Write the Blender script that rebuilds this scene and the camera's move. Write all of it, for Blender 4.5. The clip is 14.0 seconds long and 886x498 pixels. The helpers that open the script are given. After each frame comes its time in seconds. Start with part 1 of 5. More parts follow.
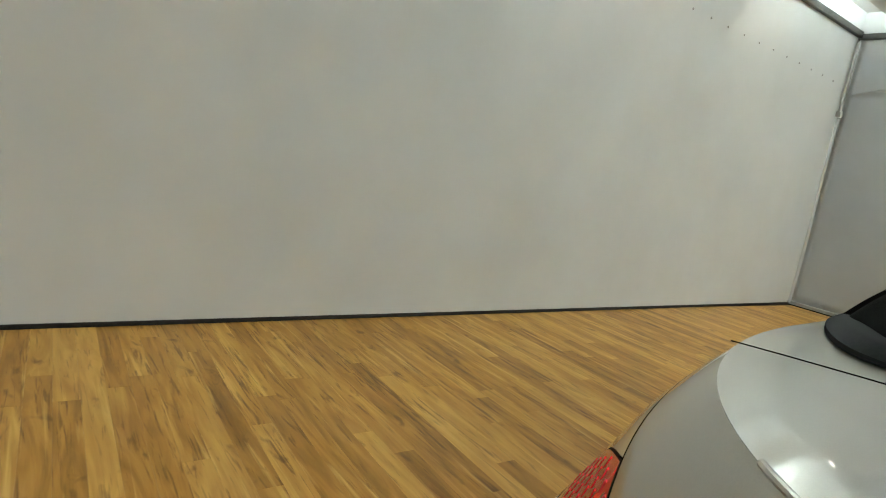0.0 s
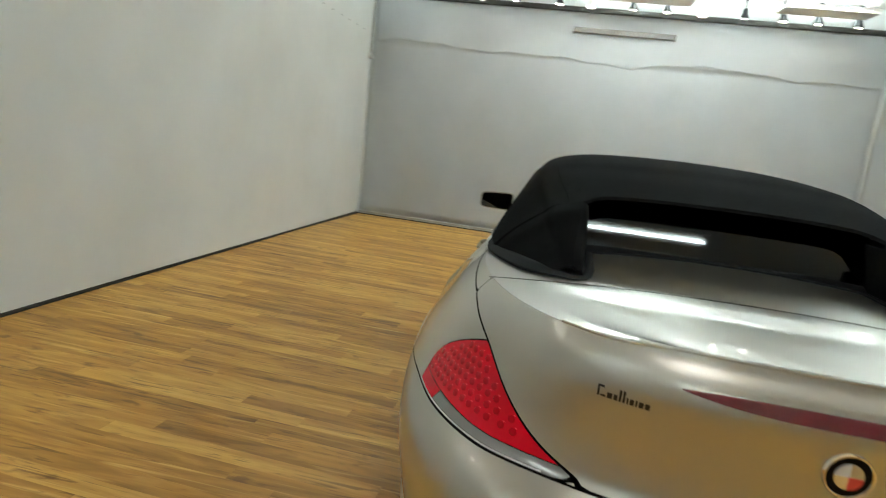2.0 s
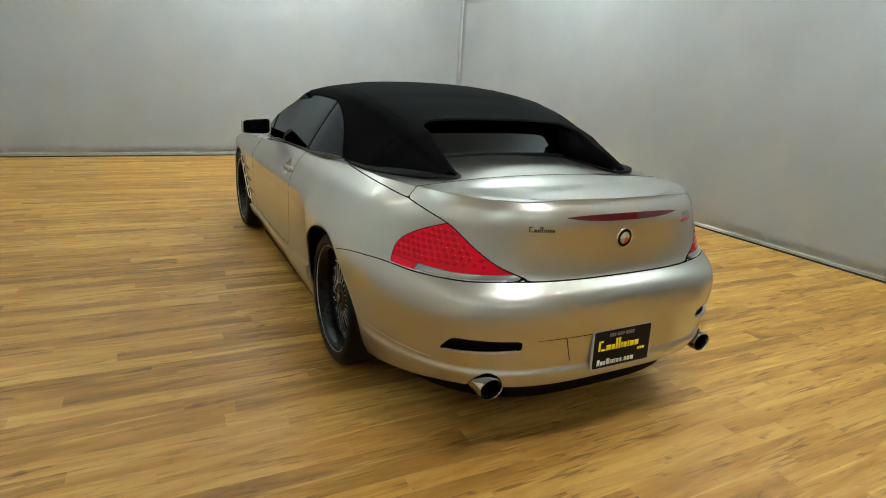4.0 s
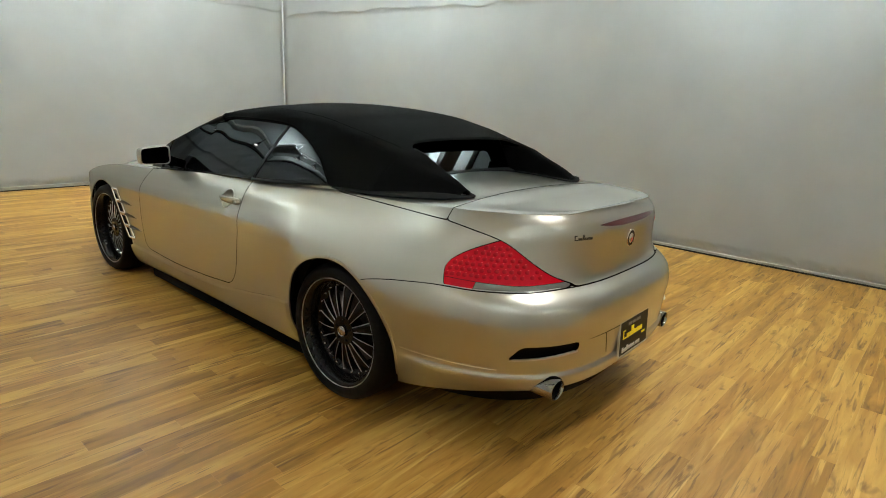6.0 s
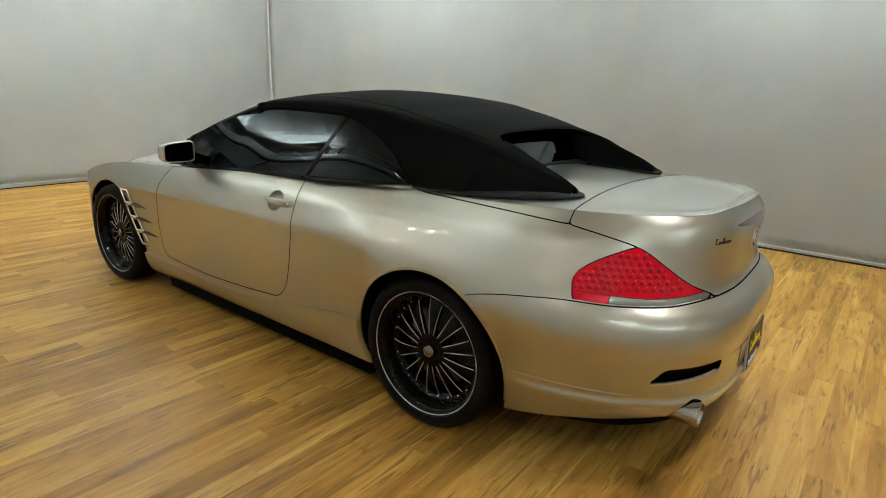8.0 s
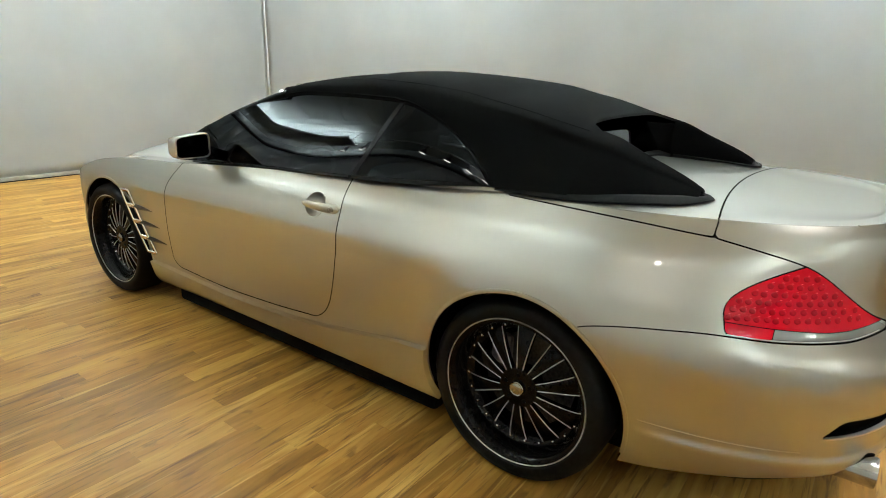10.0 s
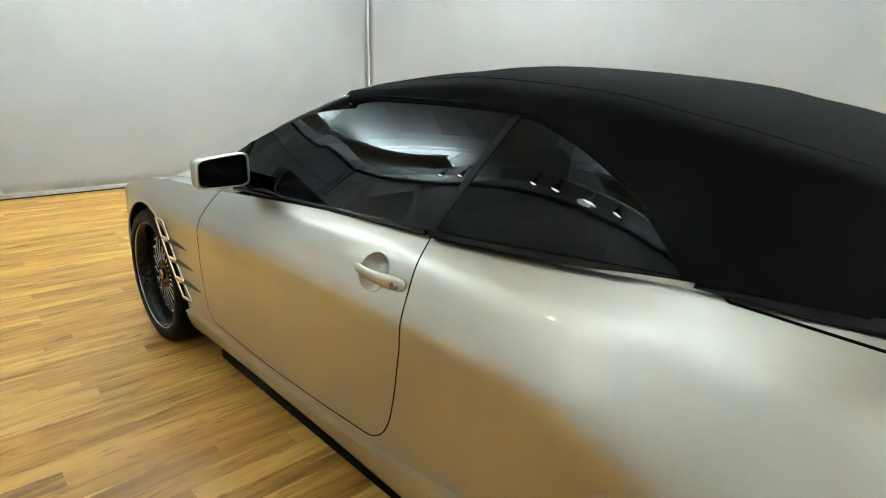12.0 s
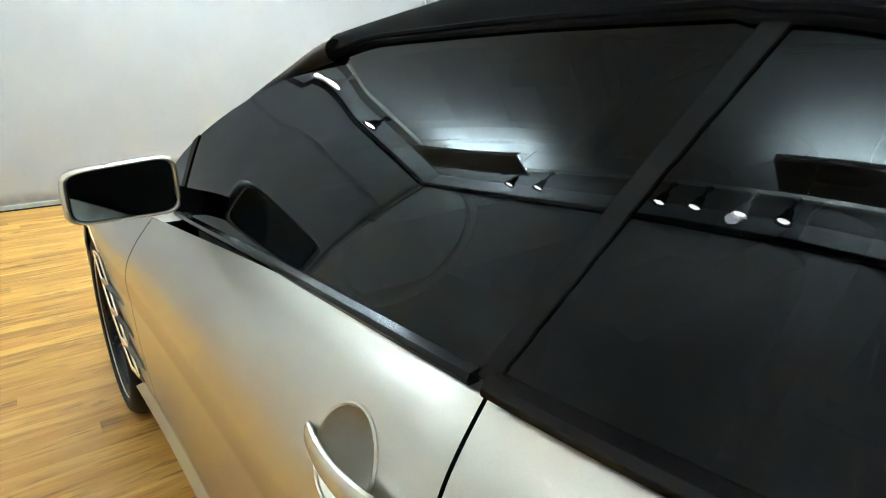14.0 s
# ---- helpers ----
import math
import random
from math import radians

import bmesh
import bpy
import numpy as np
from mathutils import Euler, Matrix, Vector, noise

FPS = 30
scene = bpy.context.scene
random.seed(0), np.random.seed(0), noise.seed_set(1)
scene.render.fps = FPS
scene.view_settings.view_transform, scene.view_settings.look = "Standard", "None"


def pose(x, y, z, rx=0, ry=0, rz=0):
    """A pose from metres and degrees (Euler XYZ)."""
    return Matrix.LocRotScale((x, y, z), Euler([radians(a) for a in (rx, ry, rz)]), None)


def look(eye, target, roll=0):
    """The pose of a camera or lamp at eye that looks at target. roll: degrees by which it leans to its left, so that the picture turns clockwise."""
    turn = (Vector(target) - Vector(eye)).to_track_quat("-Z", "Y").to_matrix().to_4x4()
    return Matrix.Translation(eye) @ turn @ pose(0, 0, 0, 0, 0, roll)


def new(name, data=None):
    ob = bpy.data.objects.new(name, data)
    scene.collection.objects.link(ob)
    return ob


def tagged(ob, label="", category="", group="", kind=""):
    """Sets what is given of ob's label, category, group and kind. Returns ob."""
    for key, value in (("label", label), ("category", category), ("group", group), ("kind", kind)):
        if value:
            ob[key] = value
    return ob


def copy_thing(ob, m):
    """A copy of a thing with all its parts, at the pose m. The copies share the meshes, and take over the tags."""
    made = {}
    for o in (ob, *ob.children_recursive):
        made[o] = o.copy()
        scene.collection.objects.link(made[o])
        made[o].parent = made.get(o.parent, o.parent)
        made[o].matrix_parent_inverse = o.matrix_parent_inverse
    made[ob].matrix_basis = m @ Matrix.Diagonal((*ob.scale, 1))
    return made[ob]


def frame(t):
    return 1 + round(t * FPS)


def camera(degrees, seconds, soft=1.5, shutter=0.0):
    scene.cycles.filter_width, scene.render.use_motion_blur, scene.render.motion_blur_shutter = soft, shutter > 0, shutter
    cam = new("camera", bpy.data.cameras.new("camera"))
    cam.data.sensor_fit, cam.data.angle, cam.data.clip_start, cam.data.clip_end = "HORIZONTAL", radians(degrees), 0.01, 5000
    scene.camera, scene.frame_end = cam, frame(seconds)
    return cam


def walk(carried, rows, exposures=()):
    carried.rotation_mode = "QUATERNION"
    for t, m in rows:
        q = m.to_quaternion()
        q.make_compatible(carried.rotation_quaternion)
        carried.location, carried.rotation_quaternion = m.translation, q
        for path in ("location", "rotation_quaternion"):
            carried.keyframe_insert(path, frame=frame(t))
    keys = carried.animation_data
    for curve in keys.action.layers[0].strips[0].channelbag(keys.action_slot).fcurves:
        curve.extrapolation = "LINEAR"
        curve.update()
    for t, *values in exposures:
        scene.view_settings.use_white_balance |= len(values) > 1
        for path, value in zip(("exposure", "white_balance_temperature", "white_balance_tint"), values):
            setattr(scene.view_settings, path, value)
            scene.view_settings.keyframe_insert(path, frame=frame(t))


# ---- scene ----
cam = camera(74.9, 14.0, soft=1.0, shutter=0.15)
PATH = [
    (0.0, (-0.358, -1.198, 1.169), (-1.944, -0.023, 0.846), 9.7),
    (0.5, (-0.304, -1.295, 1.195), (-1.945, -0.218, 0.806), 10.2),
    (1, (-0.302, -1.347, 1.229), (-1.698, 0.039, 0.867), 14.5),
    (1.2, (-0.334, -1.462, 1.236), (-1.557, 0.08, 0.884), 12.5),
    (1.5, (-0.444, -1.66, 1.303), (-1.457, 0.027, 0.943), 9.5),
    (1.7, (-0.477, -1.81, 1.339), (-1.278, -0.006, 1.018), 11.0),
    (2, (-0.564, -2.004, 1.352), (-0.908, -0.07, 0.977), 7.0),
    (2.2, (-0.634, -2.132, 1.411), (-0.696, -0.191, 0.933), 4.5),
    (2.5, (-0.791, -2.246, 1.401), (-0.461, -0.337, 0.908), 6.4),
    (3, (-1.13, -2.447, 1.428), (-0.461, -0.658, 0.836), 4.9),
    (3.5, (-1.431, -2.593, 1.442), (-0.574, -0.872, 0.893), 5.0),
    (3.7, (-1.536, -2.614, 1.457), (-0.674, -0.902, 0.887), 4.1),
    (5.8, (-2.446, -2.062, 1.47), (-1.018, -0.76, 0.954), 3.4),
    (6, (-2.526, -1.99, 1.449), (-1.049, -0.742, 0.94), 3.1),
    (6.5, (-2.656, -1.846, 1.449), (-1.144, -0.646, 0.923), 4.2),
    (7, (-2.646, -1.683, 1.44), (-1.161, -0.462, 0.891), 3.0),
    (7.2, (-2.632, -1.612, 1.424), (-1.129, -0.409, 0.884), 3.4),
    (9.3, (-2.603, -0.958, 1.414), (-1.025, 0.13, 0.844), 1.1),
    (9.5, (-2.554, -0.914, 1.412), (-0.993, 0.196, 0.837), 0.9),
    (10, (-2.463, -0.773, 1.383), (-0.904, 0.331, 0.791), 2.2),
    (10.5, (-2.353, -0.563, 1.368), (-0.802, 0.567, 0.806), 1.3),
    (11, (-2.147, -0.448, 1.356), (-0.616, 0.693, 0.762), 1.5),
    (11.2, (-2.037, -0.419, 1.372), (-0.557, 0.802, 0.806), 2.3),
    (11.5, (-1.898, -0.345, 1.364), (-0.498, 0.979, 0.83), 2.4),
    (12, (-1.752, -0.155, 1.341), (-0.415, 1.215, 0.76), 1.9),
    (12.2, (-1.696, -0.068, 1.355), (-0.399, 1.331, 0.754), 0.9),
    (12.5, (-1.592, 0.044, 1.302), (-0.329, 1.477, 0.71), 1.0),
    (13, (-1.363, 0.195, 1.277), (-0.195, 1.688, 0.642), 0.3),
    (13.2, (-1.281, 0.254, 1.288), (-0.124, 1.781, 0.712), 0.7),
    (13.5, (-1.198, 0.351, 1.273), (-0.09, 1.932, 0.749), -0.1),
    (14, (-1.102, 0.534, 1.223), (0.056, 2.048, 0.619), -0.3),
]
EXPOSURES = [(0.0, 0.05, 6440, 10), (1.5, 0.05, 6440, 10), (3.0, 0.25, 6180, 10), (7.0, 0.26, 6530, 10), (9.5, 0.53, 6400, 10), (11.5, 0.79, 6200, 10), (13.0, 0.86, 6030, 10), (14.0, 1.07, 5930, 10)]
walk(cam, [(t, look(e, g, r)) for t, e, g, r in PATH], EXPOSURES)

# world: closed room, only a faint grey outside
world = bpy.data.worlds.new("world")
scene.world = world
world.use_nodes = True
world.node_tree.nodes["Background"].inputs[0].default_value = (0.5, 0.52, 0.55, 1)
world.node_tree.nodes["Background"].inputs[1].default_value = 0.05

# room plan
WX, NY, SY, CZ = -3.645, 6.905, -6.3, 3.66


def east(y):
    return 3.726 - 0.030 * y


# ---- materials ----
def mat(name, base=(0.8, 0.8, 0.8), rough=0.5, metal=0.0, coat=0.0, coat_rough=0.03, spec=0.5, emit=None, strength=0.0):
    m = bpy.data.materials.new(name)
    m.use_nodes = True
    b = m.node_tree.nodes["Principled BSDF"]
    b.inputs["Base Color"].default_value = (*base, 1)
    b.inputs["Roughness"].default_value = rough
    b.inputs["Metallic"].default_value = metal
    b.inputs["Coat Weight"].default_value = coat
    b.inputs["Coat Roughness"].default_value = coat_rough
    b.inputs["Specular IOR Level"].default_value = spec
    if emit:
        b.inputs["Emission Color"].default_value = (*emit, 1)
        b.inputs["Emission Strength"].default_value = strength
    return m


def nodes(m):
    nt = m.node_tree
    return nt, nt.nodes["Principled BSDF"]


def add(nt, kind, **values):
    n = nt.nodes.new(kind)
    for key, value in values.items():
        n.inputs[key.replace("_", " ")].default_value = value
    return n


def noise_on(m, scale, low, high, detail=4, bump=0.0, stretch=(1, 1, 1), rough=None, coords="Object", distance=0.01):
    """Vary the base colour between two tones with noise, with optional bump and roughness spread."""
    nt, b = nodes(m)
    tc = nt.nodes.new("ShaderNodeTexCoord")
    mp = nt.nodes.new("ShaderNodeMapping")
    mp.inputs["Scale"].default_value = stretch
    nt.links.new(tc.outputs[coords], mp.inputs[0])
    n = add(nt, "ShaderNodeTexNoise", Scale=scale, Detail=detail)
    nt.links.new(mp.outputs[0], n.inputs["Vector"])
    r = nt.nodes.new("ShaderNodeValToRGB")
    r.color_ramp.elements[0].position, r.color_ramp.elements[1].position = 0.3, 0.7
    r.color_ramp.elements[0].color, r.color_ramp.elements[1].color = (*low, 1), (*high, 1)
    nt.links.new(n.outputs[0], r.inputs[0])
    nt.links.new(r.outputs[0], b.inputs["Base Color"])
    if bump:
        bp = add(nt, "ShaderNodeBump", Strength=bump, Distance=distance)
        nt.links.new(n.outputs[0], bp.inputs["Height"])
        nt.links.new(bp.outputs[0], b.inputs["Normal"])
    if rough:
        mr = add(nt, "ShaderNodeMapRange", To_Min=rough[0], To_Max=rough[1])
        nt.links.new(n.outputs[0], mr.inputs[0])
        nt.links.new(mr.outputs[0], b.inputs["Roughness"])
    return m


def car_paint():
    m = mat("champagne_paint", (0.56, 0.52, 0.44), 0.30, 0.94, 1.0, 0.04)
    nt, b = nodes(m)
    tc = nt.nodes.new("ShaderNodeTexCoord")
    fl = add(nt, "ShaderNodeTexVoronoi", Scale=1400.0)
    nt.links.new(tc.outputs["Object"], fl.inputs["Vector"])
    dust = add(nt, "ShaderNodeTexNoise", Scale=5.0, Detail=6.0)
    nt.links.new(tc.outputs["Object"], dust.inputs["Vector"])
    mix = nt.nodes.new("ShaderNodeMix")
    mix.data_type = "RGBA"
    mix.inputs["A"].default_value, mix.inputs["B"].default_value = (0.466, 0.460, 0.420, 1), (0.511, 0.503, 0.460, 1)
    nt.links.new(fl.outputs["Color"], mix.inputs["Factor"])
    nt.links.new(mix.outputs["Result"], b.inputs["Base Color"])
    mr = add(nt, "ShaderNodeMapRange", To_Min=0.29, To_Max=0.33)
    nt.links.new(dust.outputs[0], mr.inputs[0])
    nt.links.new(mr.outputs[0], b.inputs["Roughness"])
    mc = add(nt, "ShaderNodeMapRange", To_Min=0.03, To_Max=0.05)
    nt.links.new(dust.outputs[0], mc.inputs[0])
    nt.links.new(mc.outputs[0], b.inputs["Coat Roughness"])
    return m


def tinted_glass(name, tint, gloss_rough=0.01, ior=1.26):
    m = bpy.data.materials.new(name)
    m.use_nodes = True
    nt = m.node_tree
    nt.nodes.remove(nt.nodes["Principled BSDF"])
    out = nt.nodes["Material Output"]
    tr = nt.nodes.new("ShaderNodeBsdfTransparent")
    tr.inputs[0].default_value = (*tint, 1)
    gl = nt.nodes.new("ShaderNodeBsdfGlossy")
    gl.inputs["Color"].default_value = (0.78, 0.83, 0.88, 1)
    gl.inputs["Roughness"].default_value = gloss_rough
    fr = nt.nodes.new("ShaderNodeFresnel")
    fr.inputs["IOR"].default_value = ior
    mx = nt.nodes.new("ShaderNodeMixShader")
    nt.links.new(fr.outputs[0], mx.inputs[0])
    nt.links.new(tr.outputs[0], mx.inputs[1])
    nt.links.new(gl.outputs[0], mx.inputs[2])
    nt.links.new(mx.outputs[0], out.inputs[0])
    return m


def wood(name, island):
    m = mat(name, rough=0.4, spec=0.26)
    nt, b = nodes(m)
    L = nt.links.new
    if island:
        rnd = nt.nodes.new("ShaderNodeNewGeometry").outputs["Random Per Island"]
    else:
        rnd = nt.nodes.new("ShaderNodeObjectInfo").outputs["Random"]
    pos = nt.nodes.new("ShaderNodeNewGeometry").outputs["Position"]
    shift = nt.nodes.new("ShaderNodeVectorMath")
    shift.operation = "SCALE"
    shift.inputs[0].default_value = (37.0, 91.0, 13.0)
    L(rnd, shift.inputs["Scale"])
    co = nt.nodes.new("ShaderNodeVectorMath")
    L(pos, co.inputs[0])
    L(shift.outputs[0], co.inputs[1])

    def stretched(sx, sy, scale, detail, distort=0.0):
        mp = nt.nodes.new("ShaderNodeMapping")
        mp.inputs["Scale"].default_value = (sx, sy, 1)
        L(co.outputs[0], mp.inputs[0])
        n = add(nt, "ShaderNodeTexNoise", Scale=scale, Detail=detail, Distortion=distort)
        L(mp.outputs[0], n.inputs["Vector"])
        return n.outputs[0]
    grain = stretched(0.10, 1.0, 60, 6, 0.6)
    broad = stretched(0.14, 1.0, 13, 4, 1.2)
    streak = stretched(0.09, 1.0, 40, 2, 0.8)
    knot = stretched(0.4, 1.0, 14, 3, 0.5)
    ramp = nt.nodes.new("ShaderNodeValToRGB")
    e = ramp.color_ramp.elements
    e[0].position, e[0].color = 0.25, (0.225, 0.107, 0.020, 1)
    e[1].position, e[1].color = 0.78, (0.65, 0.380, 0.098, 1)
    mid = e.new(0.5)
    mid.color = (0.45, 0.226, 0.044, 1)
    s1 = nt.nodes.new("ShaderNodeMath")
    s1.operation = "MULTIPLY_ADD"
    L(broad, s1.inputs[0])
    s1.inputs[1].default_value = 0.74
    s2 = nt.nodes.new("ShaderNodeMath")
    s2.operation = "MULTIPLY_ADD"
    L(grain, s2.inputs[0])
    s2.inputs[1].default_value = 0.17
    L(rnd, s1.inputs[2])
    half = nt.nodes.new("ShaderNodeMath")
    half.operation = "MULTIPLY_ADD"
    L(rnd, half.inputs[0])
    half.inputs[1].default_value, half.inputs[2].default_value = 0.32, -0.08
    L(half.outputs[0], s1.inputs[2])
    L(s1.outputs[0], s2.inputs[2])
    L(s2.outputs[0], ramp.inputs[0])
    # thin dark mineral streaks and a few knots
    cut = nt.nodes.new("ShaderNodeValToRGB")
    cut.color_ramp.elements[0].position, cut.color_ramp.elements[1].position = 0.62, 0.74
    L(streak, cut.inputs[0])
    kc = nt.nodes.new("ShaderNodeValToRGB")
    kc.color_ramp.elements[0].position, kc.color_ramp.elements[1].position = 0.63, 0.74
    L(knot, kc.inputs[0])
    mul = nt.nodes.new("ShaderNodeMath")
    mul.operation = "MAXIMUM"
    L(cut.outputs[0], mul.inputs[0])
    L(kc.outputs[0], mul.inputs[1])
    amt = nt.nodes.new("ShaderNodeMath")
    amt.operation = "MULTIPLY"
    L(mul.outputs[0], amt.inputs[0])
    amt.inputs[1].default_value = 0.6
    mix = nt.nodes.new("ShaderNodeMix")
    mix.data_type = "RGBA"
    L(amt.outputs[0], mix.inputs["Factor"])
    L(ramp.outputs[0], mix.inputs["A"])
    mix.inputs["B"].default_value = (0.10, 0.043, 0.014, 1)
    # pale sapwood streaks and small dark flecks
    pale = nt.nodes.new("ShaderNodeValToRGB")
    pale.color_ramp.elements[0].position, pale.color_ramp.elements[1].position = 0.60, 0.72
    L(stretched(0.045, 1.0, 26, 3, 0.5), pale.inputs[0])
    soft = nt.nodes.new("ShaderNodeMath")
    soft.operation = "MULTIPLY"
    L(pale.outputs[0], soft.inputs[0])
    soft.inputs[1].default_value = 0.7
    light = nt.nodes.new("ShaderNodeMix")
    light.data_type = "RGBA"
    L(soft.outputs[0], light.inputs["Factor"])
    L(mix.outputs["Result"], light.inputs["A"])
    light.inputs["B"].default_value = (0.78, 0.50, 0.155, 1)
    fleck = nt.nodes.new("ShaderNodeValToRGB")
    fleck.color_ramp.elements[0].position, fleck.color_ramp.elements[1].position = 0.58, 0.70
    gather = add(nt, "ShaderNodeMapRange", From_Min=0.42, From_Max=0.62, To_Min=-0.07, To_Max=0.06)
    L(stretched(0.25, 1.0, 7, 2, 0.6), gather.inputs[0])
    raised = nt.nodes.new("ShaderNodeMath")
    L(stretched(0.065, 1.0, 55, 4, 1.1), raised.inputs[0])
    L(gather.outputs[0], raised.inputs[1])
    L(raised.outputs[0], fleck.inputs[0])
    thin = nt.nodes.new("ShaderNodeMath")
    thin.operation = "MULTIPLY"
    L(fleck.outputs[0], thin.inputs[0])
    thin.inputs[1].default_value = 0.62
    dark = nt.nodes.new("ShaderNodeMix")
    dark.data_type = "RGBA"
    L(thin.outputs[0], dark.inputs["Factor"])
    L(light.outputs["Result"], dark.inputs["A"])
    dark.inputs["B"].default_value = (0.10, 0.04, 0.012, 1)
    L(dark.outputs["Result"], b.inputs["Base Color"])
    rr = add(nt, "ShaderNodeMapRange", To_Min=0.36, To_Max=0.52)
    L(grain, rr.inputs[0])
    L(rr.outputs[0], b.inputs["Roughness"])
    bp = add(nt, "ShaderNodeBump", Strength=0.12, Distance=0.002)
    L(grain, bp.inputs["Height"])
    L(bp.outputs[0], b.inputs["Normal"])
    return m


PAINT = car_paint()
GLASS = tinted_glass("tinted_glass", (0.006, 0.0065, 0.0075))
REARGLASS = tinted_glass("rear_glass", (0.03, 0.03, 0.034), ior=1.5)
SCREEN = tinted_glass("windscreen_glass", (0.45, 0.48, 0.48))
FABRIC = noise_on(mat("black_soft_top_cloth", rough=0.95, spec=0.04), 900, (0.0016, 0.0016, 0.0017), (0.0045, 0.0045, 0.0045), bump=0.25, distance=0.002)
RUBBER = noise_on(mat("tyre_rubber", rough=0.5, spec=0.12), 60, (0.003, 0.003, 0.0032), (0.006, 0.006, 0.006), bump=0.05)
BLACK = noise_on(mat("black_plastic", rough=0.35, spec=0.07), 80, (0.002, 0.002, 0.0022), (0.004, 0.004, 0.004), bump=0.02)
GLOSS = mat("gloss_black", (0.003, 0.003, 0.0035), 0.18, 0, 0.0, spec=0.16)
WHEELBLACK = noise_on(mat("wheel_black", rough=0.22, spec=0.18), 60, (0.003, 0.003, 0.003), (0.006, 0.006, 0.006))
FLANGE = noise_on(mat("dark_grey_flange", rough=0.7, spec=0.1), 200, (0.006, 0.0065, 0.007), (0.010, 0.0105, 0.011))
VOID = mat("black_void", (0.002, 0.002, 0.002), 0.9, spec=0.1)
CHROME = noise_on(mat("chrome", (0.85, 0.85, 0.86), 0.08, 1.0), 40, (0.78, 0.78, 0.80), (0.88, 0.88, 0.88), rough=(0.05, 0.14))
DISC = noise_on(mat("dark_brake_disc", rough=0.5, metal=0.8), 90, (0.03, 0.029, 0.028), (0.07, 0.068, 0.066))
STEEL = noise_on(mat("brake_steel", (0.4, 0.4, 0.4), 0.4, 1.0), 90, (0.25, 0.24, 0.23), (0.45, 0.44, 0.43))
RIMEDGE = mat("machined_edge", (0.62, 0.62, 0.63), 0.3, 0.5)
SHADEDSILVER = noise_on(mat("shaded_silver_paint", rough=0.3, metal=0.8), 50, (0.05, 0.048, 0.045), (0.09, 0.088, 0.08))
RED = mat("red_lens", (0.55, 0.003, 0.014), 0.10, 0, 0.4, 0.01, 0.1)
REDCELL = mat("red_lamp_cell", (0.36, 0.002, 0.010), 0.12, 0, 0.4, 0.02, 0.1)
REDGLINT = mat("red_painted_glint", (0.85, 0.05, 0.07), 0.12, 0.0, 0.3, 0.02)
BRAKE = mat("dark_red_lens", (0.10, 0.004, 0.008), 0.1, 0, 1.0, 0.02)
CLEAR = mat("clear_lamp_lens", (0.22, 0.22, 0.215), 0.12, 0.35, 1.0, 0.02)
LEATHER = noise_on(mat("dark_leather", rough=0.5), 120, (0.006, 0.006, 0.007), (0.012, 0.012, 0.014), bump=0.1)
WALLM = noise_on(mat("white_wall_paint", rough=0.75), 1.3, (0.70, 0.71, 0.70), (0.77, 0.78, 0.775), detail=8, bump=0.05, coords="Object", distance=0.01)
DRAPE = noise_on(mat("white_vinyl_sheet", rough=0.6), 1.6, (0.79, 0.812, 0.825), (0.86, 0.878, 0.89), detail=7, bump=0.08, distance=0.02)
CEILM = noise_on(mat("ceiling_paint", rough=0.8), 2, (0.76, 0.775, 0.765), (0.83, 0.845, 0.835), bump=0.03)
TRIM = noise_on(mat("grey_trim_paint", rough=0.5), 8, (0.34, 0.33, 0.31), (0.42, 0.41, 0.39))
BASEDARK = noise_on(mat("black_base_shadow", rough=0.8), 30, (0.010, 0.010, 0.009), (0.025, 0.023, 0.02))
RAILM = noise_on(mat("dark_bronze_rail", rough=0.5), 20, (0.020, 0.018, 0.015), (0.035, 0.032, 0.028))
LAMPBLACK = mat("lamp_black_enamel", (0.012, 0.012, 0.012), 0.3)
LAMPWHITE = mat("lamp_white_enamel", (0.75, 0.73, 0.68), 0.4)
BULB = mat("warm_bulb", (1, 0.95, 0.85), 0.5, emit=(1.0, 0.93, 0.80), strength=40.0)
TUBE = mat("cool_tube", (1, 1, 1), 0.5, emit=(0.86, 1.0, 0.97), strength=175.0)
DARKCHROME = noise_on(mat("dark_chrome", rough=0.15, metal=1.0), 40, (0.30, 0.30, 0.30), (0.42, 0.42, 0.42))
CEILTUBE = mat("cool_ceiling_tube", (1, 1, 1), 0.5, emit=(0.86, 1.0, 0.97), strength=80.0)
PLATEBLACK = mat("plate_black", (0.004, 0.004, 0.005), 0.4, spec=0.2)
YELLOW = mat("plate_yellow", (0.90, 0.76, 0.02), 0.4)
WHITE = mat("plate_white", (0.75, 0.75, 0.75), 0.4)
DIM = mat("plate_grey_print", (0.16, 0.16, 0.17), 0.5)
LETTERBLACK = mat("black_lettering", (0.01, 0.01, 0.01), 0.4)
SILVERTXT = mat("silver_lettering", (0.7, 0.7, 0.7), 0.2, 0.9)
REDTXT = mat("red_lettering", (0.55, 0.05, 0.03), 0.3)
WOODA, WOODB = wood("oak_laminate", False), wood("oak_laminate_far", True)


# ---- mesh helpers ----
def part(name, bm, material, parent=None, label="", smooth=40):
    me = bpy.data.meshes.new(name)
    bm.normal_update()
    bm.to_mesh(me)
    bm.free()
    return linked(name, me, material, parent, label, smooth)


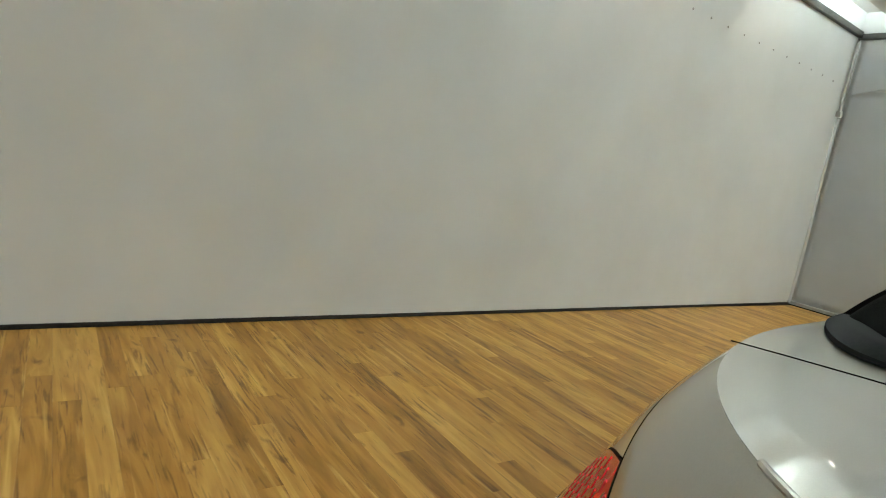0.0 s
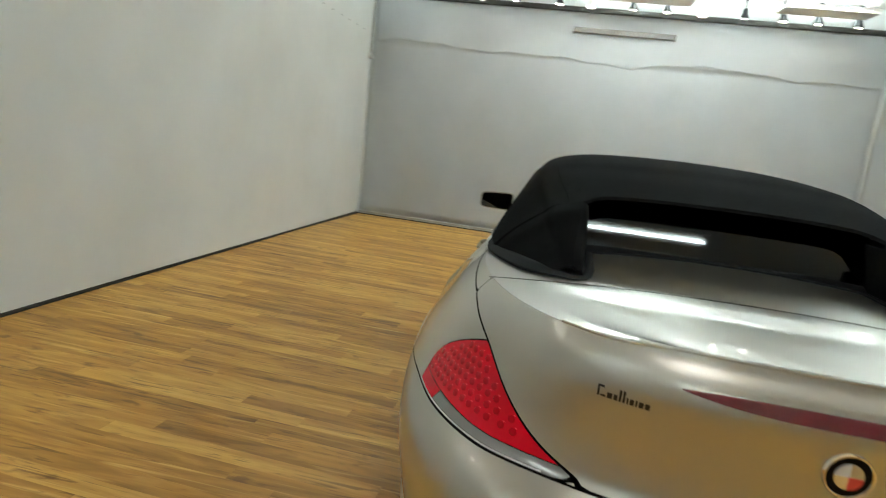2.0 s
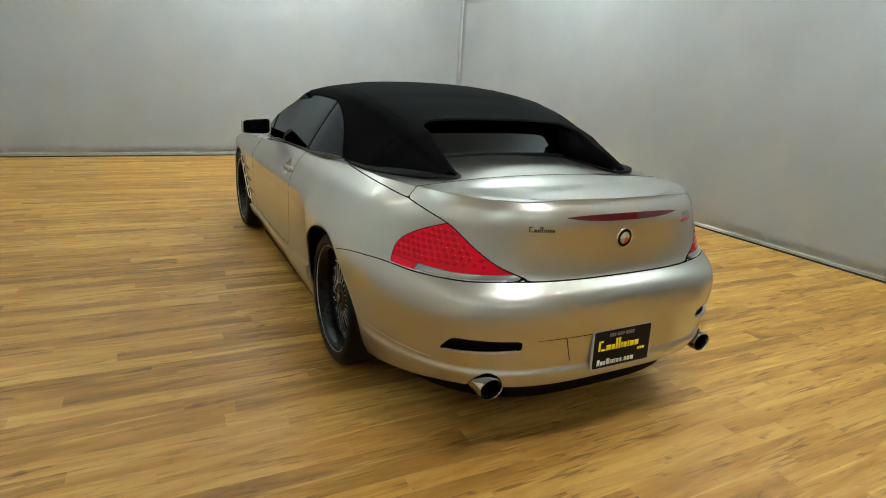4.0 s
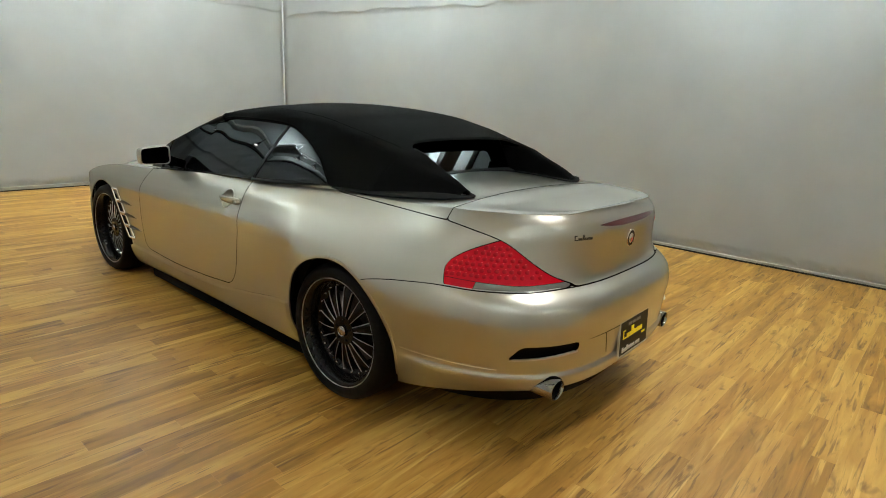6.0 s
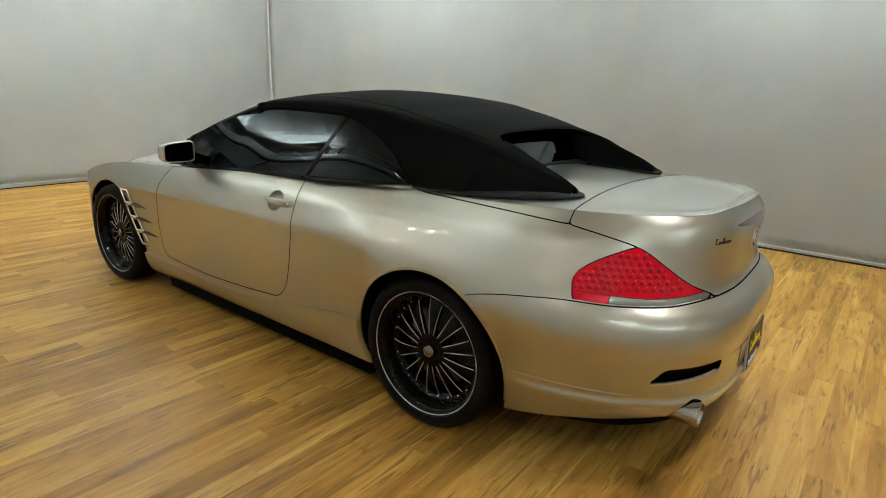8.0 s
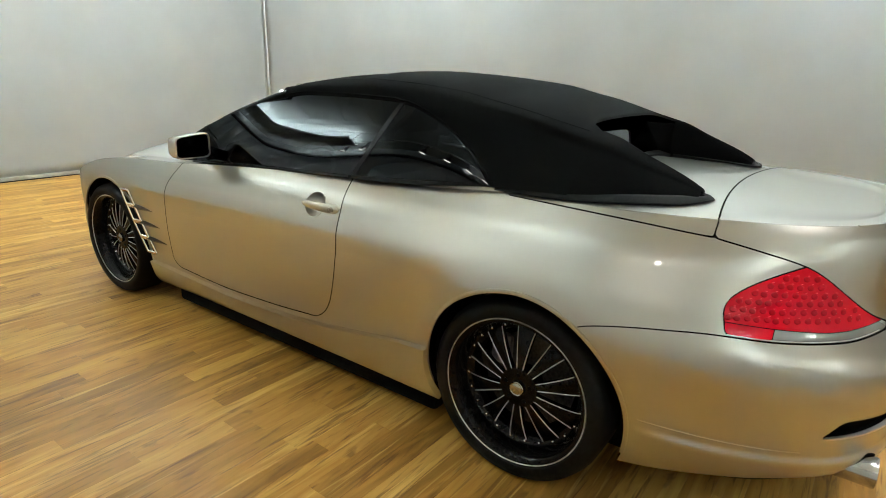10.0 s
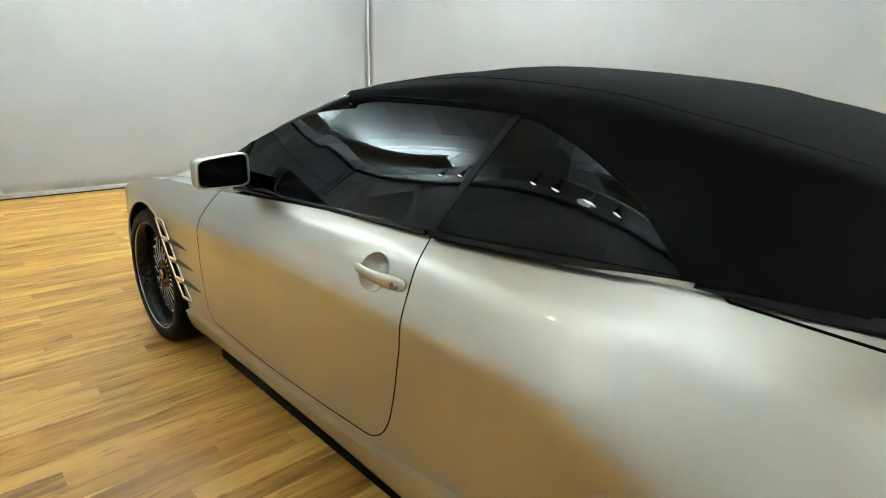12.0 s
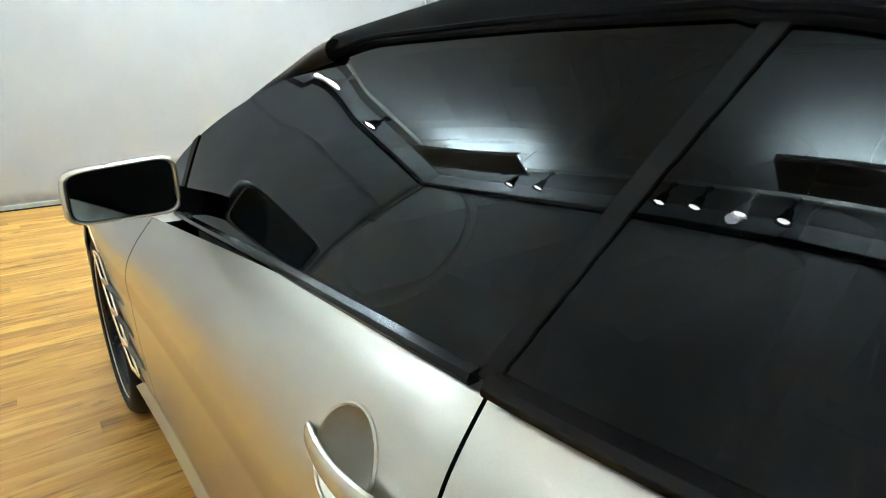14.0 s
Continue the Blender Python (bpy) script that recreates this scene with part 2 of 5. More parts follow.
def linked(name, me, material, parent=None, label="", smooth=40):
    if material and not me.materials:
        me.materials.append(material)
    if smooth:
        me.shade_smooth()
        if smooth < 180:
            me.set_sharp_from_angle(angle=radians(smooth))
    ob = new(name, me)
    if parent:
        ob.parent = parent
    if label:
        ob["label"] = label
    return ob


def box(bm, lo, hi, bevel=0.0, segments=2, m=None):
    r = bmesh.ops.create_cube(bm, size=1)
    for v in r["verts"]:
        v.co = Vector([a + (b - a) * (c + 0.5) for a, b, c in zip(lo, hi, v.co)])
    if m is not None:
        bmesh.ops.transform(bm, matrix=m, verts=r["verts"])
    if bevel:
        es = list({e for v in r["verts"] for e in v.link_edges})
        bmesh.ops.bevel(bm, geom=es, offset=bevel, segments=segments, affect="EDGES", profile=0.5)


def boxed(name, lo, hi, material, parent=None, bevel=0.004, label="", m=None):
    bm = bmesh.new()
    box(bm, lo, hi, bevel, 2, m)
    return part(name, bm, material, parent, label)


def lathe(profile, steps, axis="x"):
    """A turned solid: profile of (radius, along) pairs, round the x axis."""
    bm = bmesh.new()
    rings = []
    for r, a in profile:
        rings.append([bm.verts.new((a, r * math.sin(2 * math.pi * k / steps), r * math.cos(2 * math.pi * k / steps))) for k in range(steps)])
    for p, q in zip(rings, rings[1:]):
        for k in range(steps):
            bm.faces.new((p[k], p[(k + 1) % steps], q[(k + 1) % steps], q[k]))
    bmesh.ops.remove_doubles(bm, verts=bm.verts, dist=1e-5)
    bmesh.ops.recalc_face_normals(bm, faces=bm.faces)
    return bm


def sweep(points, section, up=(0, 0, 1), closed=False, scale=None):
    """Carries a closed section, of (across, up) pairs, along points."""
    bm = bmesh.new()
    pts = [Vector(p) for p in points]
    rings = []
    for i, p in enumerate(pts):
        t = (pts[min(i + 1, len(pts) - 1)] - pts[max(i - 1, 0)]).normalized()
        a = t.cross(Vector(up)).normalized()
        u = a.cross(t).normalized()
        s = scale(i / (len(pts) - 1)) if scale else 1.0
        rings.append([bm.verts.new(p + a * x * s + u * y * s) for x, y in section])
    n = len(section)
    for p, q in zip(rings, rings[1:]):
        for k in range(n):
            bm.faces.new((p[k], p[(k + 1) % n], q[(k + 1) % n], q[k]))
    bm.faces.new(rings[0][::-1])
    bm.faces.new(rings[-1])
    bmesh.ops.recalc_face_normals(bm, faces=bm.faces)
    return bm


def ring(r, n=10, flat=1.0):
    return [(r * math.cos(2 * math.pi * k / n), flat * r * math.sin(2 * math.pi * k / n)) for k in range(n)]


def curve(*keys):
    """A smooth function through (place, value) pairs, without overshoot."""
    xs = np.array([k[0] for k in keys], float)
    ys = np.array([k[1] for k in keys], float)
    d = np.diff(ys) / np.diff(xs)
    m = np.concatenate(([d[0]], np.where(d[1:] * d[:-1] > 0, 2 * d[1:] * d[:-1] / np.where(d[1:] + d[:-1] == 0, 1, d[1:] + d[:-1]), 0), [d[-1]]))

    def f(x):
        x = np.clip(np.asarray(x, float), xs[0], xs[-1])
        i = np.clip(np.searchsorted(xs, x) - 1, 0, len(xs) - 2)
        h = xs[i + 1] - xs[i]
        t = (x - xs[i]) / h
        return ((2 * t**3 - 3 * t**2 + 1) * ys[i] + (t**3 - 2 * t**2 + t) * h * m[i]
                + (-2 * t**3 + 3 * t**2) * ys[i + 1] + (t**3 - t**2) * h * m[i + 1])
    return f


def smoothed(f, lo, hi, s):
    """The function f with its bends eased over the length s."""
    x = np.linspace(lo - 3 * s, hi + 3 * s, 900)
    y = f(x)
    k = np.exp(-0.5 * (np.linspace(-3, 3, int(6 * s / (x[1] - x[0])) | 1)) ** 2)
    z = np.convolve(np.pad(y, len(k) // 2, mode="edge"), k / k.sum(), mode="valid")
    return lambda v: np.interp(v, x, z)


def catmull(points, samples):
    p = np.array(points, float)
    p = np.vstack([2 * p[0] - p[1], p, 2 * p[-1] - p[-2]])
    out = []
    for t in np.linspace(0, len(points) - 1, samples):
        i = min(int(t), len(points) - 2)
        u = t - i
        a, b, c, d = p[i:i + 4]
        out.append(0.5 * (2 * b + (c - a) * u + (2 * a - 5 * b + 4 * c - d) * u * u + (3 * b - a - 3 * c + d) * u**3))
    return np.array(out)


# ---- trimmed surfaces: quads of (place, normal), cut by fields, welded into panels ----
def surface(grid, flip=False):
    """Quads of a grid of places (rows, columns, 3)."""
    du, dv = np.gradient(grid, axis=0), np.gradient(grid, axis=1)
    n = np.cross(du, dv)
    n /= np.maximum(np.linalg.norm(n, axis=2, keepdims=True), 1e-9)
    if flip:
        n = -n
    g = np.concatenate([grid, n], axis=2)
    quads = []
    for i in range(g.shape[0] - 1):
        for j in range(g.shape[1] - 1):
            q = [g[i, j], g[i + 1, j], g[i + 1, j + 1], g[i, j + 1]]
            quads.append(q[::-1] if flip else q)
    return quads


def keep(polys, field):
    """The part of the polygons where field(x, y, z) is positive."""
    if not polys:
        return polys
    flat = np.array([v for p in polys for v in p])
    values = np.asarray(field(flat[:, 0], flat[:, 1], flat[:, 2]), float)
    out, k = [], 0
    for p in polys:
        f = values[k:k + len(p)]
        k += len(p)
        if f.min() >= 0:
            out.append(p)
        elif f.max() > 0:
            q = []
            for i in range(len(p)):
                j = (i + 1) % len(p)
                if f[i] >= 0:
                    q.append(p[i])
                if (f[i] >= 0) != (f[j] >= 0):
                    q.append(p[i] + (p[j] - p[i]) * (f[i] / (f[i] - f[j])))
            if len(q) > 2:
                out.append(q)
    return out


def mirrored(polys):
    s = np.array([-1, 1, 1, -1, 1, 1.0])
    return [[v * s for v in p][::-1] for p in polys]


def panel(name, polys, material, parent, depth=0.014, offset=0.0, label="", dark=True):
    """Welds polygons into one mesh with true normals and edges turned inwards."""
    index, verts, norms, faces = {}, [], [], []
    for p in polys:
        f = []
        for v in p:
            key = tuple(np.round(v[:3], 5))
            if key not in index:
                index[key] = len(verts)
                n = v[3:] / max(np.linalg.norm(v[3:]), 1e-9)
                verts.append(v[:3] + n * offset)
                norms.append(n)
            if not f or f[-1] != index[key]:
                f.append(index[key])
        if len(f) > 1 and f[0] == f[-1]:
            f.pop()
        if len(set(f)) == len(f) > 2:
            faces.append(f)
    count = {}
    for f in faces:
        for a, b in zip(f, f[1:] + f[:1]):
            count[(a, b)] = count.get((a, b), 0) + 1
    edge = [(a, b) for (a, b) in count if (b, a) not in count]
    if depth:
        inner = {}
        outer = {}
        for a, b in edge:
            for v in (a, b):
                if v not in inner:
                    outer[v] = len(verts)
                    verts.append(verts[v])
                    norms.append(norms[v])
                    inner[v] = len(verts)
                    verts.append(verts[v] - norms[v] * depth)
                    norms.append(norms[v])
        for a, b in edge:
            faces.append([outer[b], outer[a], inner[a], inner[b]])
    me = bpy.data.meshes.new(name)
    me.from_pydata([tuple(v) for v in verts], [], faces)
    me.shade_smooth()
    me.materials.append(material)
    # turned-in edges painted black for the shade in the panel gaps
    if depth and dark:
        me.materials.append(VOID)
        me.polygons.foreach_set("material_index", [0] * (len(faces) - len(edge)) + [1] * len(edge))
    me.normals_split_custom_set_from_vertices([tuple(n) for n in norms])
    return linked(name, me, material, parent, label, smooth=0)


def inside(r, *ds):
    """A rounded corner field: positive where all distances are, with corner radius r."""
    s = sum(np.maximum(r - d, 0) ** 2 for d in ds)
    return r - np.sqrt(s)

# ---- the room ----
def prism(name, outline, z0, z1, material, label="", category="", depth_bevel=0.0):
    bm = bmesh.new()
    low = [bm.verts.new((x, y, z0)) for x, y in outline]
    top = [bm.verts.new((x, y, z1)) for x, y in outline]
    n = len(outline)
    for k in range(n):
        bm.faces.new((low[k], low[(k + 1) % n], top[(k + 1) % n], top[k]))
    bm.faces.new(low[::-1])
    bm.faces.new(top)
    bmesh.ops.recalc_face_normals(bm, faces=bm.faces)
    ob = part(name, bm, material, smooth=0)
    return tagged(ob, label, category, kind="structure")


EN, ES = east(NY), east(SY)
ceiling = prism("ceiling", [(WX - 0.2, SY - 0.2), (ES + 0.2, SY - 0.2), (ES + 0.2, NY + 0.2), (WX - 0.2, NY + 0.2)], CZ, CZ + 0.15, CEILM, "plain off-white painted ceiling", "ceiling")
floor = prism("floor", [(WX - 0.2, SY - 0.2), (ES + 0.2, SY - 0.2), (ES + 0.2, NY + 0.2), (WX - 0.2, NY + 0.2)], -0.12, -0.0065, mat("floor_underlay", (0.05, 0.025, 0.01), 0.9), "honey-coloured oak laminate plank floor", "floor")
wall_west = prism("wall_west", [(WX - 0.15, SY), (WX, SY), (WX, NY + 0.15), (WX - 0.15, NY + 0.15)], 0.022, CZ, WALLM, "smooth off-white studio wall above a black gap", "wall")
wall_north = prism("wall_north", [(WX, NY), (EN + 0.15, NY), (EN + 0.15, NY + 0.15), (WX, NY + 0.15)], 0.0, CZ, WALLM, "white studio wall with a grey skirting", "wall")
wall_east = prism("wall_east", [(ES, SY), (ES + 0.15, SY), (EN + 0.15, NY), (EN, NY)], 0.0, CZ, WALLM, "white studio wall with a thin dark base line", "wall")
wall_south = prism("wall_south", [(WX - 0.15, SY - 0.15), (ES + 0.15, SY - 0.15), (ES + 0.15, SY), (WX - 0.15, SY)], 0.0, CZ, WALLM, "plain white studio wall", "wall")

# base lines where the walls meet the floor
# black strip put in for the shadow gap below the west wall
tagged(boxed("baseboard_west_shadow", (WX - 0.02, SY, 0.0), (WX + 0.010, NY, 0.025), BASEDARK, bevel=0.003), "black strip standing for the shadow gap under the wall", "baseboard", kind="structure")
tagged(boxed("baseboard_north", (WX, NY - 0.022, 0.0), (EN, NY - 0.002, 0.05), TRIM, bevel=0.003), "low grey painted skirting strip", "baseboard", kind="structure")
# black strip stands in for the shadow line before the skirting
tagged(boxed("baseboard_north_shadow", (WX, NY - 0.03, 0.0), (EN, NY - 0.022, 0.014), BASEDARK, bevel=0.002), "dark strip standing in for the shadow before the skirting", "baseboard", kind="structure")
a_e = math.degrees(math.atan2(EN - ES, NY - SY))
m_e = Matrix.Translation((ES, SY, 0)) @ pose(0, 0, 0, 0, 0, -a_e)
len_e = math.hypot(EN - ES, NY - SY)
tagged(boxed("baseboard_east", (-0.022, 0, 0.0), (-0.002, len_e, 0.035), TRIM, bevel=0.003, m=m_e), "low grey skirting strip", "baseboard", kind="structure")
# same painted shadow line along the east skirting
tagged(boxed("baseboard_east_shadow", (-0.034, 0, 0.0), (-0.022, len_e, 0.016), BASEDARK, bevel=0.002, m=m_e), "dark strip standing in for the shadow before the skirting", "baseboard", kind="structure")

# dark rail under the ceiling
tagged(boxed("trim_rail_north", (WX, NY - 0.05, 3.33), (EN, NY - 0.002, 3.40), RAILM, bevel=0.006), "dark bronze wall rail below the ceiling", "rail", kind="structure")
tagged(boxed("trim_rail_west", (WX + 0.002, SY, 3.35), (WX + 0.05, NY - 0.06, 3.42), RAILM, bevel=0.006), "dark bronze wall rail below the ceiling", "rail", kind="structure")
tagged(boxed("trim_rail_east", (-0.05, 0, 3.33), (-0.002, len_e - 0.06, 3.40), RAILM, bevel=0.006, m=m_e), "dark bronze wall rail below the ceiling", "rail", kind="structure")
tagged(boxed("trim_rail_south", (WX + 0.06, SY + 0.002, 3.33), (ES - 0.06, SY + 0.05, 3.40), RAILM, bevel=0.006), "dark bronze wall rail below the ceiling", "rail", kind="structure")


def sheet(name, origin, along, width, low, high, seed, material, label, amp=0.012, edge=0.03, lift=0.004):
    """A hanging vinyl sheet with soft creases and an uneven lower hem."""
    nu, nv = 110, 26
    bm = bmesh.new()
    o, a = Vector(origin), Vector(along).normalized()
    out = Vector((0, 0, 1)).cross(a)
    rows = []
    for j in range(nv + 1):
        row = []
        for i in range(nu + 1):
            u, v = i / nu * width, j / nv
            hem = low + edge * noise.noise((u * 0.7, seed, 0)) + 0.4 * edge * noise.noise((u * 2.3, seed, 4))
            z = hem + (high - hem) * v
            w = noise.noise((u * 1.6, z * 2.2, seed)) + 0.6 * noise.noise((u * 3.0 + z * 3.0, z * 4.0, seed + 3))
            fold = abs(noise.noise((u * 0.9 + z * 0.5, z * 3.4, seed + 8))) ** 0.5
            row.append(bm.verts.new(o + a * u + out * (lift + amp * (0.5 + 0.5 * w) + amp * 0.8 * (1 - fold)) + Vector((0, 0, z))))
        rows.append(row)
    for p, q in zip(rows, rows[1:]):
        for i in range(nu):
            bm.faces.new((p[i], p[i + 1], q[i + 1], q[i]))
    bmesh.ops.solidify(bm, geom=bm.faces[:], thickness=0.002)
    bmesh.ops.recalc_face_normals(bm, faces=bm.faces)
    ob = part(name, bm, material, smooth=180)
    return tagged(ob, label, "wall covering", kind="structure")


sheet("trim_sheet_north", (EN - 0.02, NY, 0), (-1, 0, 0), EN - WX - 0.06, 2.68, 3.335, 2.0, DRAPE, "creased white vinyl sheet pinned along the wall top", 0.005, 0.13, 0.006)
sheet("trim_sheet_low_north", (EN - 0.02, NY, 0), (-1, 0, 0), EN - WX - 0.05, 0.06, 2.72, 5.0, DRAPE, "smooth white vinyl sheet covering the wall", 0.0035, 0.004, 0.0015)
sheet("trim_sheet_east", tuple(m_e @ Vector((0, 0.2, 0))), tuple(m_e.to_3x3() @ Vector((0, 1, 0))), len_e - 0.25, 2.60, 3.33, 9.0, DRAPE, "creased white vinyl sheet pinned along the wall top", 0.005, 0.13, 0.006)
sheet("trim_sheet_low_east", tuple(m_e @ Vector((0, 0.2, 0))), tuple(m_e.to_3x3() @ Vector((0, 1, 0))), len_e - 0.22, 0.05, 2.64, 14.0, DRAPE, "smooth white vinyl sheet covering the wall", 0.0035, 0.004, 0.0015)

# folded sheet edges standing in the two far corners
for name, x, y, s in (("trim_corner_west", WX + 0.025, NY - 0.035, 1), ("trim_corner_east", EN - 0.03, NY - 0.035, -1)):
    pts = [(x + 0.012 * math.sin(z * 2.1), y + 0.01 * math.cos(z * 1.7), z) for z in np.linspace(0.03, 3.33, 24)]
    ob = part(name, sweep(pts, [(-0.014, 0.002), (0.0, 0.010), (0.014, 0.002), (0.012, -0.004), (-0.012, -0.004)], up=(0, 1, 0)), DRAPE)
    tagged(ob, "folded edge of white vinyl sheet in the corner", "wall covering", kind="structure")
corner_pipe = boxed("corner_bracket", (WX + 0.02, NY - 0.11, 2.45), (WX + 0.05, NY - 0.07, 3.30), TRIM, bevel=0.006)
tagged(corner_pipe, "grey metal upright strip in the corner", "bracket", kind="structure")
boxed("end_block", (WX + 0.01, NY - 0.13, 2.40), (WX + 0.07, NY - 0.06, 2.47), TRIM, corner_pipe, 0.006)

# row of pins along the seam of the west wall
for k in range(11):
    y = 3.5 + 0.30 * k
    pin = part("wall_pin", lathe([(0, 0), (0.009, 0), (0.011, 0.004), (0.006, 0.007), (0, 0.008)], 10), STEEL)
    pin.matrix_basis = pose(WX, y, 2.775 + 0.006 * math.sin(3.1 * k))
    tagged(pin, "small grey pin head in the wall seam", "pin", "pins along the wall seam")

# slotted grey bar on the north wall
vent = tagged(new("wall_vent"), "slim grey metal vent bar mounted on the wall", "vent")
vent.location = (0.055, NY - 0.03, 3.085)
boxed("housing", (-0.70, -0.045, -0.035), (0.70, 0.03, 0.035), noise_on(mat("vent_grey", rough=0.5), 12, (0.20, 0.19, 0.18), (0.27, 0.26, 0.25)), vent, 0.006)
for k in range(4):
    z = -0.022 + 0.0145 * k
    boxed("slat", (-0.67, -0.056, z - 0.0035), (0.67, -0.0455, z + 0.0035), TRIM, vent, 0.002)


# ---- lamps ----
def lamp_head(enamel, label):
    head = new("track_spotlight")
    neck = part("neck", lathe([(0, 0), (0.012, 0), (0.012, 0.12), (0, 0.12)], 12), enamel, head)
    neck.matrix_basis = pose(0, 0, 0.08, 0, -90, 0)
    sh = part("shade", lathe([(0, 0), (0.03, 0.0), (0.036, 0.03), (0.04, 0.07), (0.062, 0.12), (0.066, 0.135), (0.060, 0.135), (0.05, 0.11), (0, 0.10)], 24), enamel, head)
    sh.matrix_basis = pose(0, 0, 0.09, 0, 90, 0)
    bulb = part("bulb", lathe([(0, 0.126), (0.026, 0.125), (0.044, 0.119), (0.044, 0.112), (0, 0.112)], 20), BULB, head, "glowing warm white reflector bulb")
    bulb.matrix_basis = pose(0, 0, 0.09, 0, 90, 0)
    foot = boxed("track_clip", (-0.025, -0.02, 0.19), (0.025, 0.02, 0.235), enamel, head, 0.004)
    return tagged(head, label, "spotlight", "spotlights along the ceiling tracks")


first = {"b": lamp_head(LAMPBLACK, "black enamel spotlight, lit, hanging from a ceiling track"),
         "w": lamp_head(LAMPWHITE, "white enamel spotlight, lit, hanging from a ceiling track")}
used = set()
LAMPZ = 3.375


def hang(colour, x, y, tilt, turn):
    m = Matrix.Translation((x, y, LAMPZ)) @ pose(0, 0, 0, 0, 0, turn) @ pose(0, 0, 0, tilt, 0, 0)
    if colour in used:
        return copy_thing(first[colour], m)
    used.add(colour)
    first[colour].matrix_basis = m
    return first[colour]


for k, x in enumerate((-2.54, -1.98, -1.49, -0.89, -0.46, 0.10, 0.54, 0.99, 1.51, 1.98, 2.40, 2.87)):
    hang("w" if k in (1, 4, 7) else "b", x, 6.58, -8 + 3 * (k % 3), 5 * (k % 2))
WEST_LAMPS = (4.89, 4.44, 2.97, 2.65, 2.29, 1.97, -0.3, -0.75, -1.2, -1.65, -3.4, -3.9)
for k, y in enumerate(WEST_LAMPS):
    hang("w" if k in (4, 10) else "b", WX + 0.36, y, 6, 90)
for k, x in enumerate((-2.4, -1.6, -0.8, 0.0, 0.8, 1.6, 2.4)):
    hang("b", x, SY + 0.5, 8, 0)
for k, y in enumerate((4.8, 3.4, 2.0, 0.6, -0.8, -2.2, -3.6)):
    hang("b", east(y) - 0.42, y, -6, 90)

for x in (0.05, 0.60, 1.15, 1.70):
    hang("b", x, -1.95, 0, 0)

for name, lo, hi in (("track_rear", (-0.3, -1.97, 3.61), (2.0, -1.93, CZ)), ("track_north", (-3.0, 6.56, 3.61), (3.05, 6.60, CZ)), ("track_west", (WX + 0.34, -5.4, 3.61), (WX + 0.38, 5.0, CZ)),
                     ("track_south", (-3.0, SY + 0.48, 3.61), (3.0, SY + 0.52, CZ)), ("track_east", (3.12, -5.0, 3.61), (3.16, 5.6, CZ))):
    tagged(boxed("lighting_track", lo, hi, LAMPWHITE, bevel=0.004), "white ceiling track for spotlights", "track", "ceiling tracks")

# light troughs: pale boards hung below the ceiling, with tubes on top that wash the ceiling
def trough(x, y, turn, half=0.52):
    f = new("light_trough")
    boxed("board", (-half, -0.17, 0.0), (half, 0.17, 0.018), LAMPWHITE, f, 0.004, "pale painted board")
    for s in (-1, 1):
        boxed("side_lip", (-half, s * 0.17 - 0.008, 0.019), (half, s * 0.17 + 0.008, 0.06), LAMPWHITE, f, 0.003)
        rod = part("hanger_rod", lathe([(0, 0), (0.006, 0), (0.006, 0.275), (0, 0.275)], 8), LAMPWHITE, f)
        rod.matrix_basis = pose(s * (half - 0.08), 0, 0.018, 0, -90)
        t = part("tube", lathe([(0, 0), (0.013, 0), (0.013, 2 * half - 0.08), (0, 2 * half - 0.08)], 12), TUBE, f, "glowing cool white tube")
        t.matrix_basis = pose(0.04 - half, s * 0.09, 0.045)
    f.matrix_basis = pose(x, y, 3.365, 0, 0, turn)
    return tagged(f, "pale board with glowing tubes on top, hung below the ceiling", "ceiling light", "light troughs round the ceiling")


# second north, east and southern troughs are unseen, added to brighten the room
for x, y, turn in ((-2.95, 5.35, 90), (-2.8, 1.45, 90), (-3.05, -3.6, 90), (0.25, 6.12, 0), (2.3, 6.12, 0), (3.2, 3.9, 90), (3.25, 1.2, 90), (3.25, -1.6, 90), (-0.8, -5.6, 0)):
    trough(x, y, turn, 0.85 if (x < -2.9 and y > 5) else 0.52)


def tube_fitting(x, y, length, turn):
    f = new("fluorescent_fitting")
    boxed("housing", (-length / 2, -0.07, 0.0), (length / 2, 0.07, 0.05), LAMPWHITE, f, 0.006)
    for s in ((0.0,) if length < 1.5 else (-0.035, 0.035)):
        t = part("tube", lathe([(0, 0), (0.013, 0), (0.013, length - 0.08), (0, length - 0.08)], 12), CEILTUBE, f, "glowing cool white tube")
        t.matrix_basis = pose(-length / 2 + 0.04, s, -0.016)
    f.matrix_basis = pose(x, y, CZ - 0.05, 0, 0, turn)
    return tagged(f, "fluorescent tube fitting, lit, on the ceiling", "ceiling light", "fluorescent fittings")


# fitting behind the car follows its reflection; the other three are unseen, added fill
for x, y, turn in ((0.15, -1.65, 0), (0.4, 5.15, 0), (2.85, 3.6, 90), (2.85, -0.6, 90)):
    tube_fitting(x, y, 1.2 if y < -1 and turn == 0 else 2.3, turn)


def spot(x, y, tx, ty, power, wide):
    d = bpy.data.lights.new("spot_light", "SPOT")
    d.energy, d.color, d.spot_size, d.spot_blend, d.shadow_soft_size = power, (1.0, 0.975, 0.93), radians(wide), 1.0, 0.05
    ob = new("spot_light", d)
    ob.matrix_basis = look((x, y, 3.26), (tx, ty, 0.6))


# light of the spotlight rows
for x in (-2.54, -1.49, -0.46, 0.54, 1.51, 2.40):
    spot(x, 6.56, x, 6.25, 7.5, 112)
for y in (4.8, 2.0, -0.8, -3.6):
    spot(east(y) - 0.44, y, east(y) - 1.6, y, 4, 140)
